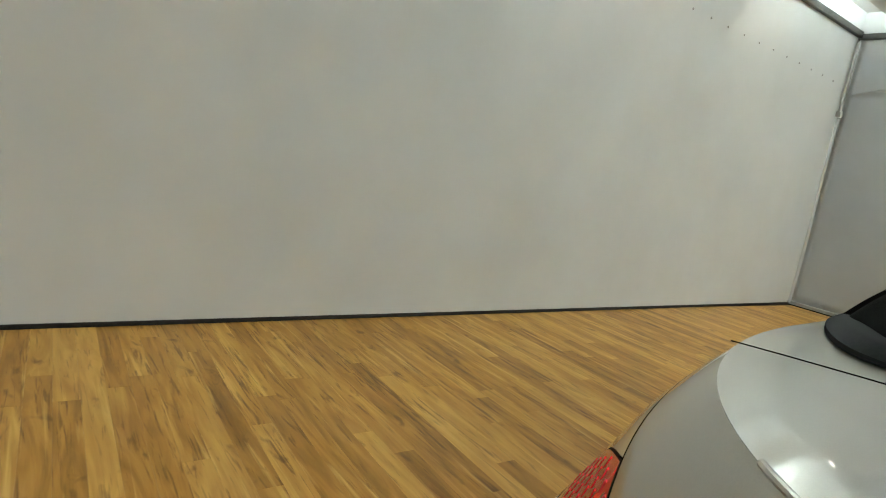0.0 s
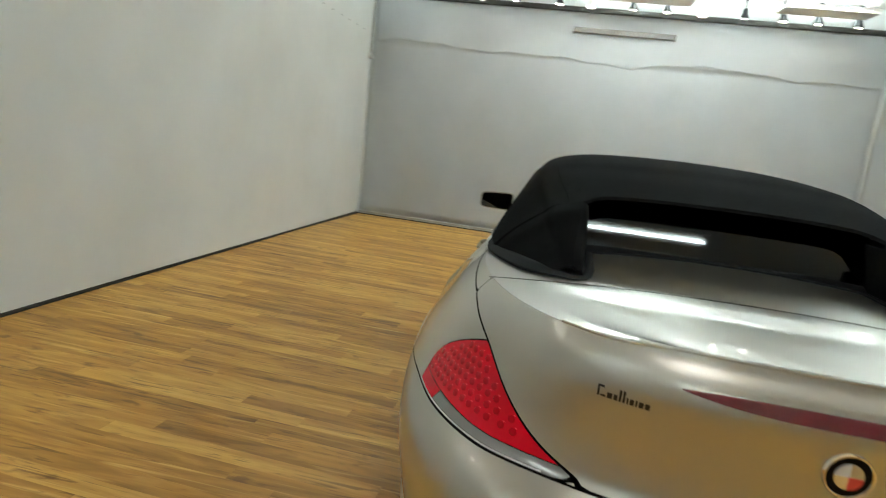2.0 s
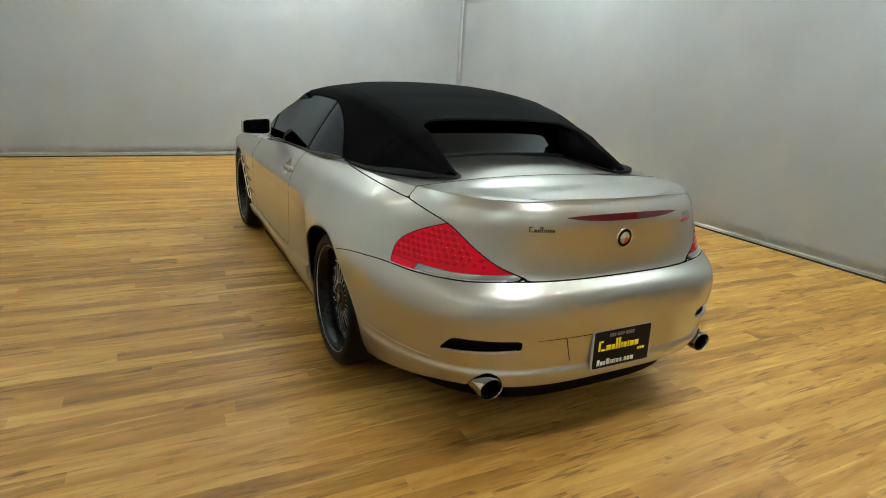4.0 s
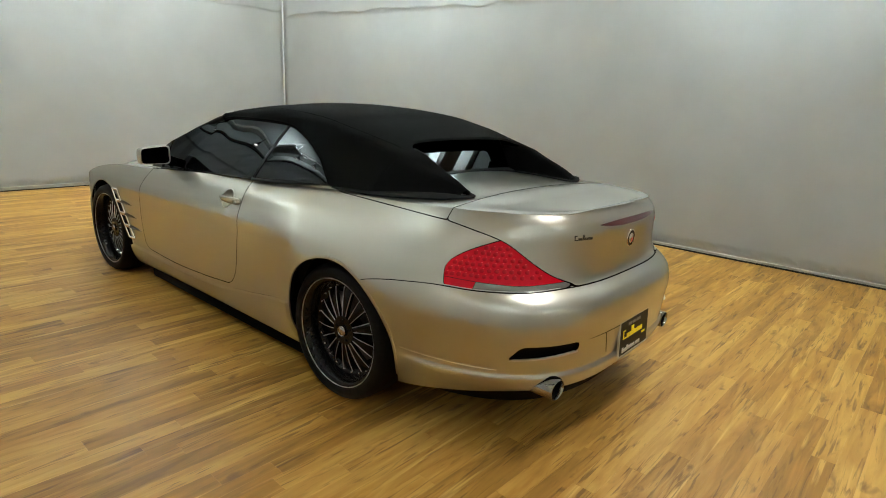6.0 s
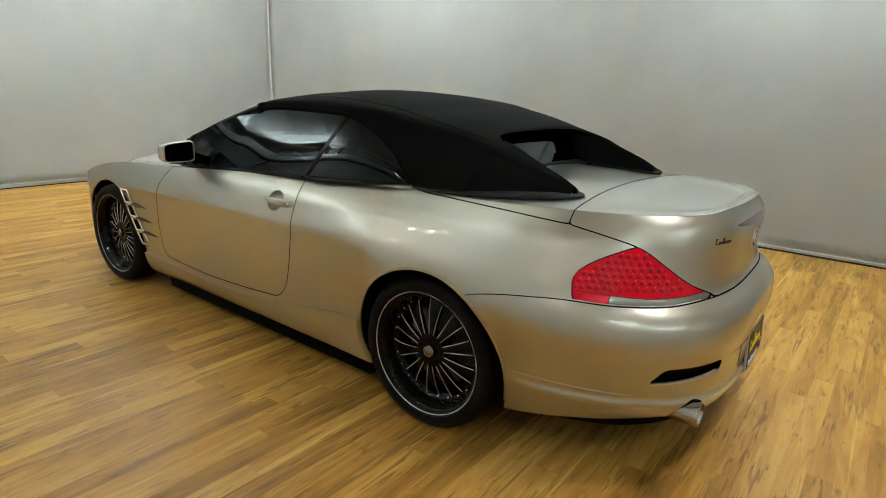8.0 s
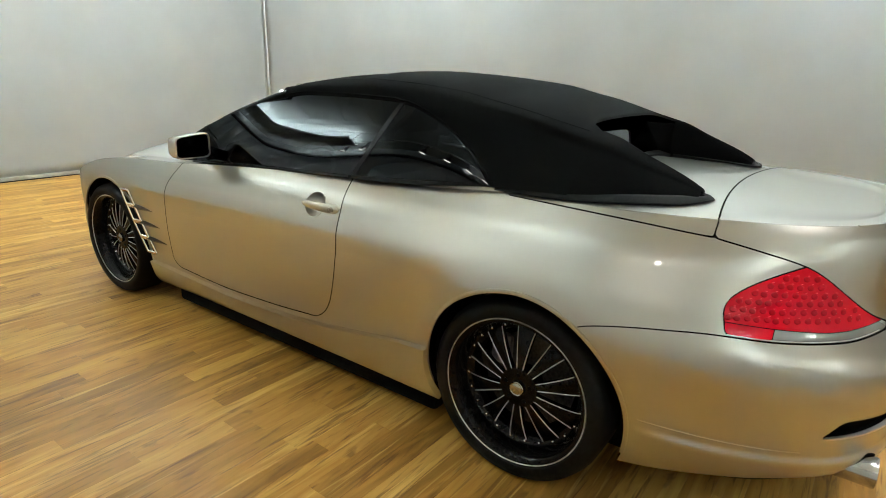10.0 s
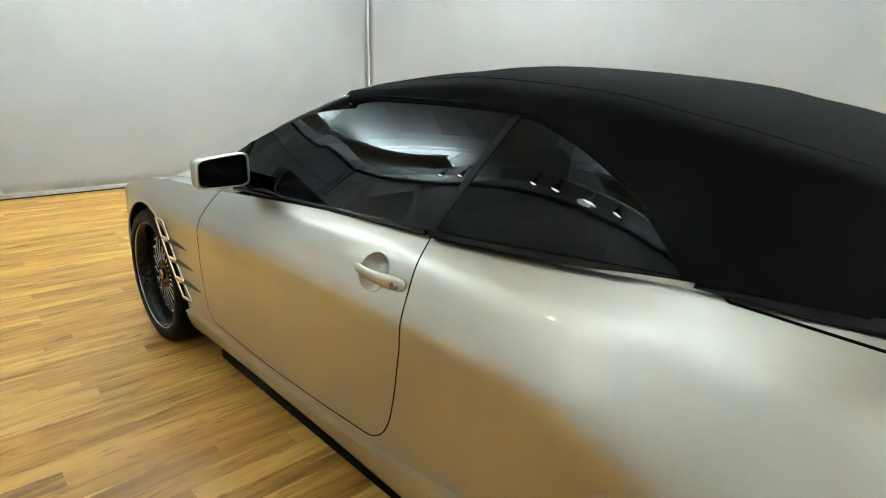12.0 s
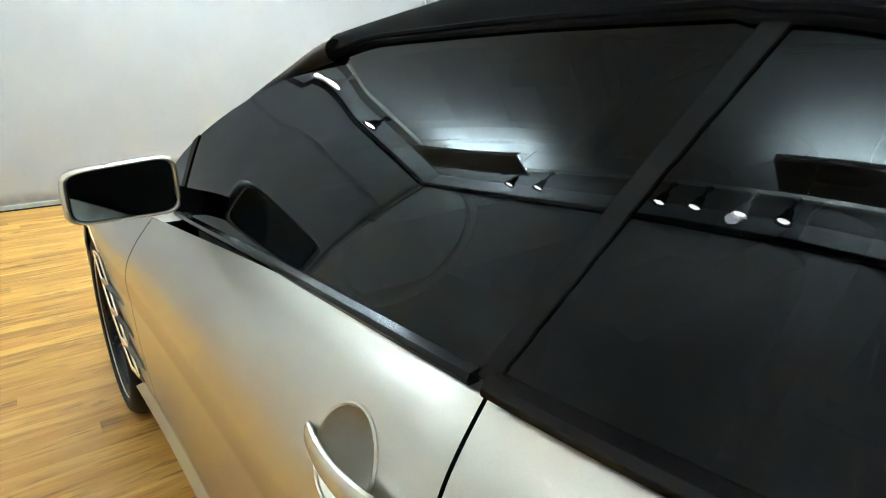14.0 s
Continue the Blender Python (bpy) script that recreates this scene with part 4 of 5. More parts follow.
def wheel(y, s):
    """A wheel with its face towards the side s."""
    m = pose(s * 0.856, y, WHEEL_Z, 0, 0, 0 if s > 0 else 180)
    rim = part("wheel", lathe([(0.236, -0.16), (0.256, -0.16), (0.262, -0.15), (0.245, -0.13), (0.238, -0.02), (0.246, 0.010), (0.262, 0.020), (0.268, 0.030),
                              (0.264, 0.034), (0.254, 0.030), (0.246, 0.022), (0.232, -0.02), (0.228, -0.13), (0.236, -0.16)], 72), WHEELBLACK, car, "deep-dish gloss black alloy wheel")
    rim.matrix_basis = m
    ty = part("tyre", lathe([(0.258, -0.165), (0.285, -0.176), (0.312, -0.170), (0.328, -0.150), (0.335, -0.12), (0.336, -0.06), (0.335, 0.0), (0.327, 0.026), (0.312, 0.042),
                             (0.290, 0.047), (0.274, 0.043), (0.266, 0.030), (0.258, 0.01)], 84), RUBBER, rim, "low-profile black tyre")
    lip = part("rim_edge", lathe([(0.2655, 0.0335), (0.2685, 0.0355), (0.2670, 0.0375), (0.2642, 0.0360), (0.2655, 0.0335)], 84), RIMEDGE, rim, "thin bright machined rim line")
    part("dish", lathe([(0.196, -0.075), (0.206, -0.052), (0.218, -0.047), (0.232, -0.034), (0.2455, 0.016), (0.2455, 0.0), (0.238, -0.075), (0.196, -0.075)], 72), WHEELBLACK, rim, "gloss black dished outer ring")
    part("hub", lathe([(0, -0.04), (0.07, -0.04), (0.075, -0.026), (0.072, -0.010), (0.05, -0.005), (0.032, -0.007), (0, -0.007)], 40), WHEELBLACK, rim)
    part("centre_cap", lathe([(0.0265, -0.008), (0.027, 0.002), (0.0245, 0.005), (0.021, 0.0035), (0.018, 0.0055), (0, 0.0075)], 28), DARKCHROME, rim, "round silver centre cap")
    # disc darkened and a black backing added to keep the spoke gaps dark
    part("brake_disc", lathe([(0.06, -0.086), (0.172, -0.086), (0.172, -0.108), (0.06, -0.108), (0.06, -0.086)], 48), DISC, rim, "brake disc darkened behind the spokes")
    part("barrel_backing", lathe([(0.0, -0.118), (0.236, -0.118), (0.236, -0.128), (0, -0.128)], 40), VOID, rim)
    for k in range(NS):
        a = 360 * k / NS
        for name, me in (("spoke", SPOKE), ("spoke_edge", SPOKE_EDGE)):
            ob = new(name, me)
            ob.parent = rim
            ob.matrix_basis = pose(0, 0, 0, a, 0, 0)
    for k in range(5):
        a = 2 * math.pi * k / 5
        nut = part("wheel_bolt", lathe([(0, 0.004), (0.008, 0.004), (0.008, -0.004), (0, -0.004)], 8), BLACK, rim)
        nut.matrix_basis = pose(-0.008, 0.05 * math.sin(a), 0.05 * math.cos(a))
    rivet = lathe([(0, 0.006), (0.005, 0.004), (0.0075, -0.003), (0, -0.003)], 8)
    rm = bpy.data.meshes.new("rivet")
    rivet.to_mesh(rm)
    rivet.free()
    rm.materials.append(CHROME)
    for k in range(24):
        a = 2 * math.pi * (k + 0.5) / 24
        ob = new("rivet", rm)
        ob.parent = rim
        ob.matrix_basis = pose(-0.042, 0.224 * math.sin(a), 0.222 * math.cos(a))
    cal = boxed("brake_caliper", (-0.104, -0.15, 0.03), (-0.068, -0.07, 0.15), STEEL, rim, 0.012)
    return rim


for yy in (REAR_Y, FRONT_Y):
    for s in (-1, 1):
        wheel(yy, s)

# ---- cloth top, windows ----
top_z = curve((-0.04, 1.214), (0.06, 1.238), (0.15, 1.262), (0.25, 1.287), (0.4, 1.315), (0.6, 1.350), (0.9, 1.369), (1.2, 1.352), (1.40, 1.322), (1.50, 1.292))
edge_z = curve((-0.04, 1.140), (0.06, 1.162), (0.15, 1.182), (0.3, 1.215), (0.45, 1.240), (0.7, 1.262), (1.1, 1.268), (1.3, 1.266), (1.50, 1.258))
edge_x = curve((-0.04, 0.585), (0.06, 0.600), (0.3, 0.645), (0.7, 0.645), (0.9, 0.634), (1.2, 0.615), (1.50, 0.618), (1.7, 0.635), (2.0, 0.66), (2.2, 0.68))
base_lift = curve((-0.04, 0.016), (0.2, 0.017), (0.5, 0.011), (0.85, 0.004), (2.2, 0.004))
base_x = curve((-0.04, 0.730), (0.06, 0.752), (0.2, 0.769), (0.5, 0.785), (0.87, 0.797), (1.4, 0.792), (1.9, 0.785), (2.2, 0.77))
edge_x, base_x = smoothed(edge_x, -0.04, 2.2, 0.10), smoothed(base_x, -0.04, 2.2, 0.08)


def cabin_profile(y, samples=40):
    b, z0 = float(base_x(y)), float(belt(y)) + float(base_lift(y))
    x1, z1, zc = float(edge_x(y)), float(edge_z(y)), float(top_z(y)) + 0.005 * (math.exp(-(((y - 0.98) / 0.07) ** 2)) + math.exp(-(((y - 0.47) / 0.07) ** 2)))
    h = zc - z1
    side = [(b, z0), (b + (x1 - b) * 0.33 + 0.008, z0 + (z1 - z0) * 0.36), (b + (x1 - b) * 0.68 + 0.008, z0 + (z1 - z0) * 0.70), (x1, z1)]
    over = [(x1 - 0.055, z1 + 0.50 * h), (x1 - 0.20, z1 + 0.82 * h), (0.22, z1 + 0.96 * h), (0.0, zc)]
    return catmull(side + over, samples)


def cabin_grid(y0, y1, n):
    g = []
    for y in np.linspace(y0, y1, n):
        p = cabin_profile(y)
        g.append([(x, y, z) for x, z in p])
    return np.array(g)


def glass_profile(y, samples=30):
    b, z0 = float(base_x(y)), float(belt(y)) + float(base_lift(y))
    x1, z1 = float(edge_x(y)), float(edge_z(y))
    u = np.linspace(0, 1.06, samples)
    return [(b + (x1 - b) * v + 0.034 * v * (1 - v), z0 + (z1 - z0) * v) for v in u]


CABIN = surface(cabin_grid(-0.03, 1.50, 104))
SIDE_GLASS = surface(np.array([[(x, y, z) for x, z in glass_profile(y)] for y in np.linspace(0.15, 2.2, 130)]))

quarter_top = curve((0.20, 0.97), (0.25, 1.02), (0.31, 1.075), (0.36, 1.115), (0.43, 1.155), (0.52, 1.198), (0.62, 1.234), (0.70, 1.254), (0.80, 1.262))
door_top = curve((0.70, 1.262), (1.0, 1.266), (1.3, 1.262), (1.46, 1.240), (1.62, 1.192), (1.80, 1.130), (2.0, 1.045), (2.14, 0.972), (2.3, 0.86))
pillar_y = curve((0.93, 0.885), (1.27, 0.728))
F_win = lambda x, y, z: np.minimum(np.where(y < 0.76, quarter_top(y), door_top(y)) - z, y - 0.195)
fabric = keep(CABIN, lambda x, y, z: np.where(z > 1.30, 1, -(F_win(x, y, z) - 0.006)))
fabric = keep(fabric, lambda x, y, z: 1.485 - y)
roof_back = lambda x: 0.040 - 0.070 * np.minimum(np.abs(x) / 0.462, 1) ** 16
fabric = keep(fabric, lambda x, y, z: y - roof_back(x))

glass_all = keep(SIDE_GLASS, lambda x, y, z: F_win(x, y, z) + 0.003)
glass_all = keep(glass_all, lambda x, y, z: z - belt(y) - base_lift(y) - 0.002)
side_glass = keep(glass_all, lambda x, y, z: (y - pillar_y(z)) - 0.0115)
side_glass = keep(side_glass, lambda x, y, z: 1.985 - y - 0.35 * (z - 0.95))
quarter_glass = keep(glass_all, lambda x, y, z: (pillar_y(z) - y) - 0.0115)
corner_glass = keep(glass_all, lambda x, y, z: y - 2.015 + 0.35 * (z - 0.95))
pillar_faces = keep(keep(glass_all, lambda x, y, z: 0.011 - np.abs(y - pillar_y(z))), lambda x, y, z: 1.275 - z)
bar_faces = keep(glass_all, lambda x, y, z: 0.0145 - np.abs(y - 2.0 + 0.35 * (z - 0.95)))

soft_top = panel("soft_top", fabric + mirrored(fabric), FABRIC, car, depth=0.012, offset=0.004, label="taut black cloth roof")
for q, tag in ((mirrored, 0), (lambda a: a, 1)):
    for name, faces, material, off in (("side_window", side_glass, GLASS, -0.002), ("quarter_window", quarter_glass, GLASS, -0.002), ("corner_window", corner_glass, GLASS, -0.002),
                                       ("window_pillar", pillar_faces, BLACK, 0.001), ("corner_post", bar_faces, BLACK, 0.001)):
        panel(name, q(faces), material, car, depth=0.006 if material is BLACK else 0.003, offset=off)


def fin(s):
    """Cloth flank running back from the roof to a low tip."""
    ys = np.linspace(-0.029, -0.385, 40)
    bx = curve((-0.42, 0.50), (-0.38, 0.545), (-0.30, 0.605), (-0.17, 0.672), (-0.09, 0.714), (-0.03, 0.733))
    ex = curve((-0.42, 0.482), (-0.3, 0.478), (-0.1, 0.465), (-0.03, 0.462))
    first_ = [p for p in cabin_profile(-0.03, 90) if p[0] >= 0.462]
    b0, e0 = first_[0], first_[-1]
    ez = curve((-0.40, 1.036), (-0.33, 1.074), (-0.17, 1.141), (-0.09, float(e0[1]) - 0.017), (-0.03, float(e0[1])))
    g = []
    for y in ys:
        b, e, z1 = float(bx(y)), float(ex(y)), float(ez(y))
        z0 = float(deck_z(b, y)) + 0.008
        z1 = max(z1, z0 + 0.012)
        pts = [(b + (x - b0[0]) * (e - b) / (e0[0] - b0[0]), z0 + (z - b0[1]) * (z1 - z0) / (e0[1] - b0[1])) for x, z in first_[::3] + [e0]]
        pts += [(e - 0.014, z1 - 0.010), (e - 0.022, z1 - (z1 - z0) * 0.4), (e - 0.026, float(deck_z(e - 0.03, y)) - 0.004)]
        g.append([(x, y, z) for x, z in catmull(pts, 44)])
    faces = surface(np.array(g), flip=True)
    return mirrored(faces) if s < 0 else faces


for s in (-1, 1):
    panel("soft_top_flank", fin(s), FABRIC, car, depth=0.008, offset=0.004, label="black cloth flank of the roof")
    # dark flange under the cloth edge
    fx = curve((-0.42, 0.505), (-0.37, 0.560), (-0.30, 0.622), (-0.17, 0.687), (0.0, 0.746), (0.10, 0.764), (0.24, 0.775))
    path = [(s * (float(fx(y)) - 0.012), y, float(deck_z(fx(y), y)) + 0.010) for y in np.linspace(0.22, -0.395, 40)]
    flange_size = curve((0, 0.35), (0.6, 1.10), (0.78, 1.15), (0.86, 0.62), (0.91, 0.42), (1.0, 0.35))
    path = path + [(s * fx_, fy_, float(deck_z(fx_, fy_)) + 0.006) for fx_, fy_ in ((0.475, -0.408), (0.452, -0.398), (0.438, -0.37), (0.428, -0.30), (0.424, -0.18), (0.42, -0.05))]
    part("top_flange", sweep(path, [(-0.034, -0.010), (0.034, -0.010), (0.034, -0.003), (0.016, 0.010), (-0.012, 0.012), (-0.034, 0.008)], scale=lambda t: float(flange_size(t))), FLANGE, car, "dark grey flange round the cloth edge")

# rear window leaning forward between the flanks
WINDOW_TILT = pose(0, 0.082, 1.140, -31)
for lo, hi in (((-0.475, 0.006, -0.12), (-0.432, 0.018, 0.085)), ((0.432, 0.006, -0.12), (0.475, 0.018, 0.085)), ((-0.4315, 0.006, -0.13), (0.4315, 0.018, -0.088)), ((-0.4315, 0.006, 0.096), (0.4315, 0.018, 0.128))):
    boxed("rear_window_surround", lo, hi, FABRIC, car, 0.004).matrix_basis = WINDOW_TILT

for sx in (-1, 1):
    boxed("rear_window_cheek", (sx * 0.458 - 0.004, -0.032, 1.005), (sx * 0.458 + 0.014, 0.150, 1.178), FABRIC, car, 0.006)
shelf = [(x, 0.045 - 0.05 * (x / 0.43) ** 2, float(deck_z(x, 0.045)) + 0.004) for x in np.linspace(-0.435, 0.435, 30)]
part("window_shelf", sweep(shelf, [(-0.03, -0.006), (0.03, -0.006), (0.03, 0.002), (0.018, 0.006), (-0.03, 0.014)]), FLANGE, car, "dark grey shelf under the rear window")


def rounded_plate(name, x0, x1, z0, z1, r, y0, y1, material, parent, label=""):
    bm = bmesh.new()
    pts = []
    for cx, cz, a0 in ((x1 - r, z1 - r, 0), (x0 + r, z1 - r, 90), (x0 + r, z0 + r, 180), (x1 - r, z0 + r, 270)):
        for k in range(7):
            a = radians(a0 + 15 * k)
            pts.append((cx + r * math.cos(a), cz + r * math.sin(a)))
    fa = [bm.verts.new((x, y0, z)) for x, z in pts]
    fb = [bm.verts.new((x, y1, z)) for x, z in pts]
    bm.faces.new(fa)
    bm.faces.new(fb[::-1])
    for k in range(len(pts)):
        j = (k + 1) % len(pts)
        bm.faces.new((fa[k], fa[j], fb[j], fb[k]))
    bmesh.ops.recalc_face_normals(bm, faces=bm.faces)
    return part(name, bm, material, parent, label)


rounded_plate("rear_window", -0.452, 0.452, -0.115, 0.112, 0.05, 0.0, 0.005, REARGLASS, car, "dark rear window").matrix_basis = WINDOW_TILT

# black strip along the window line, painted ledge below it on the quarter
for s in (-1, 1):
    g = []
    for y in np.linspace(0.862, 0.186, 40):
        x0, z0, x1, z1 = body_x(y, float(belt(y))), float(belt(y)), float(base_x(y)) - 0.012, float(belt(y)) + float(base_lift(y)) + 0.002
        g.append([(s * p, y, q) for p, q in catmull([(x0, z0 - 0.0005), (x0 + (x1 - x0) * 0.45, z0 + (z1 - z0) * 0.62), (x1, z1)], 9)])
    panel("quarter_ledge", surface(np.array(g), flip=s > 0), PAINT, quarters[0] if s < 0 else quarters[1], depth=0.006)
    path = [(s * (float(base_x(y)) + 0.004), y, float(belt(y)) + 0.004) for y in np.linspace(2.02, 0.885, 32)]
    part("window_strip", sweep(path, [(-0.008, -0.006), (0.005, -0.006), (0.007, 0.0), (0.004, 0.006), (-0.008, 0.008)]), GLOSS, car, "gloss black window strip")
    path = [(s * (float(base_x(y)) + 0.004), y, float(belt(y)) + float(base_lift(y)) + 0.001) for y in np.linspace(0.862, 0.20, 24)]
    part("window_strip", sweep(path, [(-0.010, -0.005), (0.011, -0.005), (0.012, 0.0), (0.007, 0.010), (-0.010, 0.012)], scale=lambda t: 1.0 if t < 0.6 else 1.0 - 0.85 * (t - 0.6) / 0.4), GLOSS, car, "gloss black window strip")

# windscreen, its pillars and header
def screen_point(u, v):
    xh, xc = 0.59, 0.68
    x = (xh + (xc - xh) * v) * u
    y = 1.515 + 0.66 * v - (0.035 + 0.13 * v) * u * u
    z = 1.292 - 0.03 * u * u - (0.315 - 0.0 * u) * v - 0.02 * v * u * u + 0.012 * math.sin(math.pi * v)
    return x, y, z


grid = np.array([[screen_point(u, v) for u in np.linspace(-1, 1, 30)] for v in np.linspace(0, 1, 20)])
panel("windscreen", surface(grid, flip=True), SCREEN, car, depth=0.004)
for s in (-1, 1):
    path = [tuple(np.array(screen_point(s, v)) + np.array((-s * 0.012, 0.012, 0.004))) for v in np.linspace(0.07, 1.08, 20)]
    part("windscreen_pillar", sweep(path, ring(0.021, 12), up=(0, 1, 0)), PAINT, car, "silver windscreen pillar")
    path = [(s * (float(edge_x(y)) + 0.012 + 0.0 * y), y, float(door_top(y)) + 0.004) for y in np.linspace(1.44, 2.14, 24)]
    part("window_seal", sweep(path, ring(0.019, 10)), BLACK, car)
path = [(x, y + 0.004, z + 0.004) for x, y, z in (screen_point(u, -0.03) for u in np.linspace(-0.92, 0.92, 24))]
part("windscreen_header", sweep(path, ring(0.015, 10)), PAINT, car, "silver windscreen header")
path = [(x, y, z) for x, y, z in (screen_point(u, 1.03) for u in np.linspace(-1, 1, 24))]
part("cowl", sweep(path, [(-0.10, -0.03), (0.06, -0.03), (0.06, 0.0), (-0.10, 0.012)]), BLACK, car)

# sewn seams and the hidden bows showing through the cloth
for s in (-1, 1):
    path = []
    for y in np.linspace(0.0, 1.46, 50):
        x, z = cabin_profile(y, 60)[36]
        path.append((s * (x + 0.002), y, z + 0.0035))
    part("roof_seam", sweep(path, ring(0.0012, 6)), FABRIC, soft_top)

# gutter over the side windows
for s in (-1, 1):
    path = []
    for y in np.linspace(0.26, 1.46, 48):
        z = float(np.where(y < 0.76, quarter_top(y), door_top(y))) + 0.002
        pr = np.array([p for p in cabin_profile(y, 80) if p[1] < 1.31])
        path.append((s * (float(np.interp(z, pr[:, 1], pr[:, 0])) + 0.002), y, z))
    part("roof_seal", sweep(path, ring(0.006, 8)), FABRIC, car)

# ---- cabin ----
def seat(x, y, back):
    ob = boxed("seat", (x - 0.25, y - 0.25, 0.30), (x + 0.25, y + 0.28, 0.52), LEATHER, car, 0.06, "dark leather seat")
    b = boxed("backrest", (-0.24, -0.07, 0.0), (0.24, 0.07, back), LEATHER, ob, 0.05)
    b.matrix_basis = pose(x, y - 0.22, 0.46, 14)
    h = boxed("headrest", (-0.13, -0.05, back + 0.03), (0.13, 0.05, back + 0.18), LEATHER, ob, 0.045)
    h.matrix_basis = pose(x, y - 0.22, 0.46, 14)
    return ob


for x in (-0.37, 0.37):
    seat(x, 1.25, 0.52)
    seat(x * 0.9, 0.52, 0.40)
boxed("dashboard", (-0.70, 1.72, 0.66), (0.70, 2.02, 0.86), LEATHER, car, 0.05, "dark dashboard")
w = part("steering_wheel", sweep([(0.18 * math.cos(a), 0, 0.18 * math.sin(a)) for a in np.linspace(0, 2 * math.pi, 40)], ring(0.014, 8), up=(0, 1, 0)), LEATHER, car, "dark leather steering wheel")
w.matrix_basis = pose(-0.37, 1.62, 0.82, 25)
mirror_in = boxed("rear_view_mirror", (-0.11, -0.012, -0.03), (0.11, 0.012, 0.03), BLACK, car, 0.01)
mirror_in.matrix_basis = pose(0.02, 1.60, 1.20)
for s in (-1, 1):
    boxed("door_card", (s * 0.74 - 0.02, 0.95, 0.35), (s * 0.74 + 0.02, 1.95, 0.90), LEATHER, car, 0.015)
boxed("parcel_shelf", (-0.70, 0.13, 0.88), (0.70, 0.40, 0.96), LEATHER, car, 0.02)

# ---- door handles, mirrors, vents ----
def side_x(y, z):
    return float(width_z(z) * width_y(y)) + crease(y, z)


for s, dr, fe in ((-1, doors[0], fenders[0]), (1, doors[1], fenders[1])):
    # cup
    n, k = 40, 10
    g = []
    for i in range(k + 1):
        r = 1.0 - i / k
        row_ = []
        for j in range(n + 1):
            a = 2 * math.pi * j / n
            y, z = 1.0 + 0.056 * r * math.cos(a), 0.836 + 0.047 * r * math.sin(a)
            row_.append((side_x(y, z) - 0.030 * (1 - r ** 2.4), y, z))
        g.append(row_)
    faces = surface(np.array(g), flip=True)
    panel("handle_cup", mirrored(faces) if s < 0 else faces, PAINT, dr, depth=0)
    lip = [(s * (side_x(1.0 + 0.057 * math.cos(a), 0.836 + 0.048 * math.sin(a)) + 0.0005), 1.0 + 0.057 * math.cos(a), 0.836 + 0.048 * math.sin(a)) for a in np.linspace(0, 2 * math.pi, 48)]
    part("cup_rim", sweep(lip, ring(0.0028, 6), up=(1, 0, 0)), PAINT, dr)
    # bar
    bulge = lambda t: 0.004 + 0.018 * math.sin(math.pi * min(max((t - 0.02) / 0.90, 0), 1)) ** 0.6
    path = [(s * (side_x(1.078 - 0.218 * t, 0.836) + bulge(t)), 1.078 - 0.218 * t, 0.836) for t in np.linspace(0, 1, 24)]
    size = curve((0, 0.25), (0.05, 0.6), (0.15, 0.80), (0.5, 0.92), (0.8, 1.1), (0.93, 1.0), (0.98, 0.7), (1.0, 0.3))
    handle = part("door_handle", sweep(path, [(0.009 * math.cos(a), 0.0175 * math.sin(a)) for a in np.linspace(0, 2 * math.pi, 15)[:-1]], scale=lambda t: float(size(t))), PAINT, dr, "body-coloured pull handle")
    lock = part("lock", lathe([(0, 0.002), (0.0055, 0.002), (0.006, 0.0), (0.007, 0.004), (0.0105, 0.005), (0.012, 0.002), (0.012, -0.012), (0, -0.012)], 24), STEEL, handle, "round metal key lock")
    lock.matrix_basis = pose(s * (side_x(0.890, 0.834) + 0.0205), 0.890, 0.834, 0, 0, 0 if s > 0 else 180)

    # mirror
    mirror = new("wing_mirror")
    mirror.parent = dr
    mirror["label"] = "silver wing mirror on a black foot"
    bm = bmesh.new()
    rings = []
    outline = lambda a, kx, kz: (kx * math.copysign(abs(math.cos(a)) ** 0.30, math.cos(a)), kz * math.copysign(abs(math.sin(a)) ** 0.34, math.sin(a)))
    for y, k in ((0.004, 0.91), (-0.005, 0.92), (-0.007, 0.96), (-0.003, 1.0), (0.012, 1.02), (0.04, 0.99), (0.075, 0.88), (0.105, 0.66), (0.122, 0.34), (0.126, 0.0)):
        rg = []
        for j in range(40):
            a = 2 * math.pi * j / 40
            x, z = outline(a, 0.105 * k, 0.055 * k)
            rg.append(bm.verts.new((s * x, y - 0.025 * (x / 0.105), z * (1.0 - 0.10 * x / 0.105))))
        rings.append(rg)
    for p, q in zip(rings, rings[1:]):
        for j in range(40):
            bm.faces.new((p[j], p[(j + 1) % 40], q[(j + 1) % 40], q[j]))
    bmesh.ops.remove_doubles(bm, verts=bm.verts, dist=1e-5)
    bmesh.ops.recalc_face_normals(bm, faces=bm.faces)
    housing = part("housing", bm, PAINT, mirror, "silver mirror housing")
    for nm, k, yoff, mt in (("surround", 0.92, 0.0005, BLACK), ("mirror_glass", 0.89, -0.0025, mat("mirror_glass", (0.10, 0.105, 0.11), 0.03, 1.0))):
        bm = bmesh.new()
        vs = []
        for j in range(40):
            a = 2 * math.pi * j / 40
            x, z = outline(a, 0.105 * k, 0.055 * k)
            vs.append(bm.verts.new((s * x, yoff - 0.025 * (x / 0.105), z * (1.0 + 0.10 * (-x / 0.105)))))
        bm.faces.new(vs)
        r = bmesh.ops.extrude_face_region(bm, geom=bm.faces[:])
        bmesh.ops.translate(bm, vec=(0, 0.006, 0), verts=[v for v in r["geom"] if isinstance(v, bmesh.types.BMVert)])
        bmesh.ops.recalc_face_normals(bm, faces=bm.faces)
        part(nm, bm, mt, mirror)
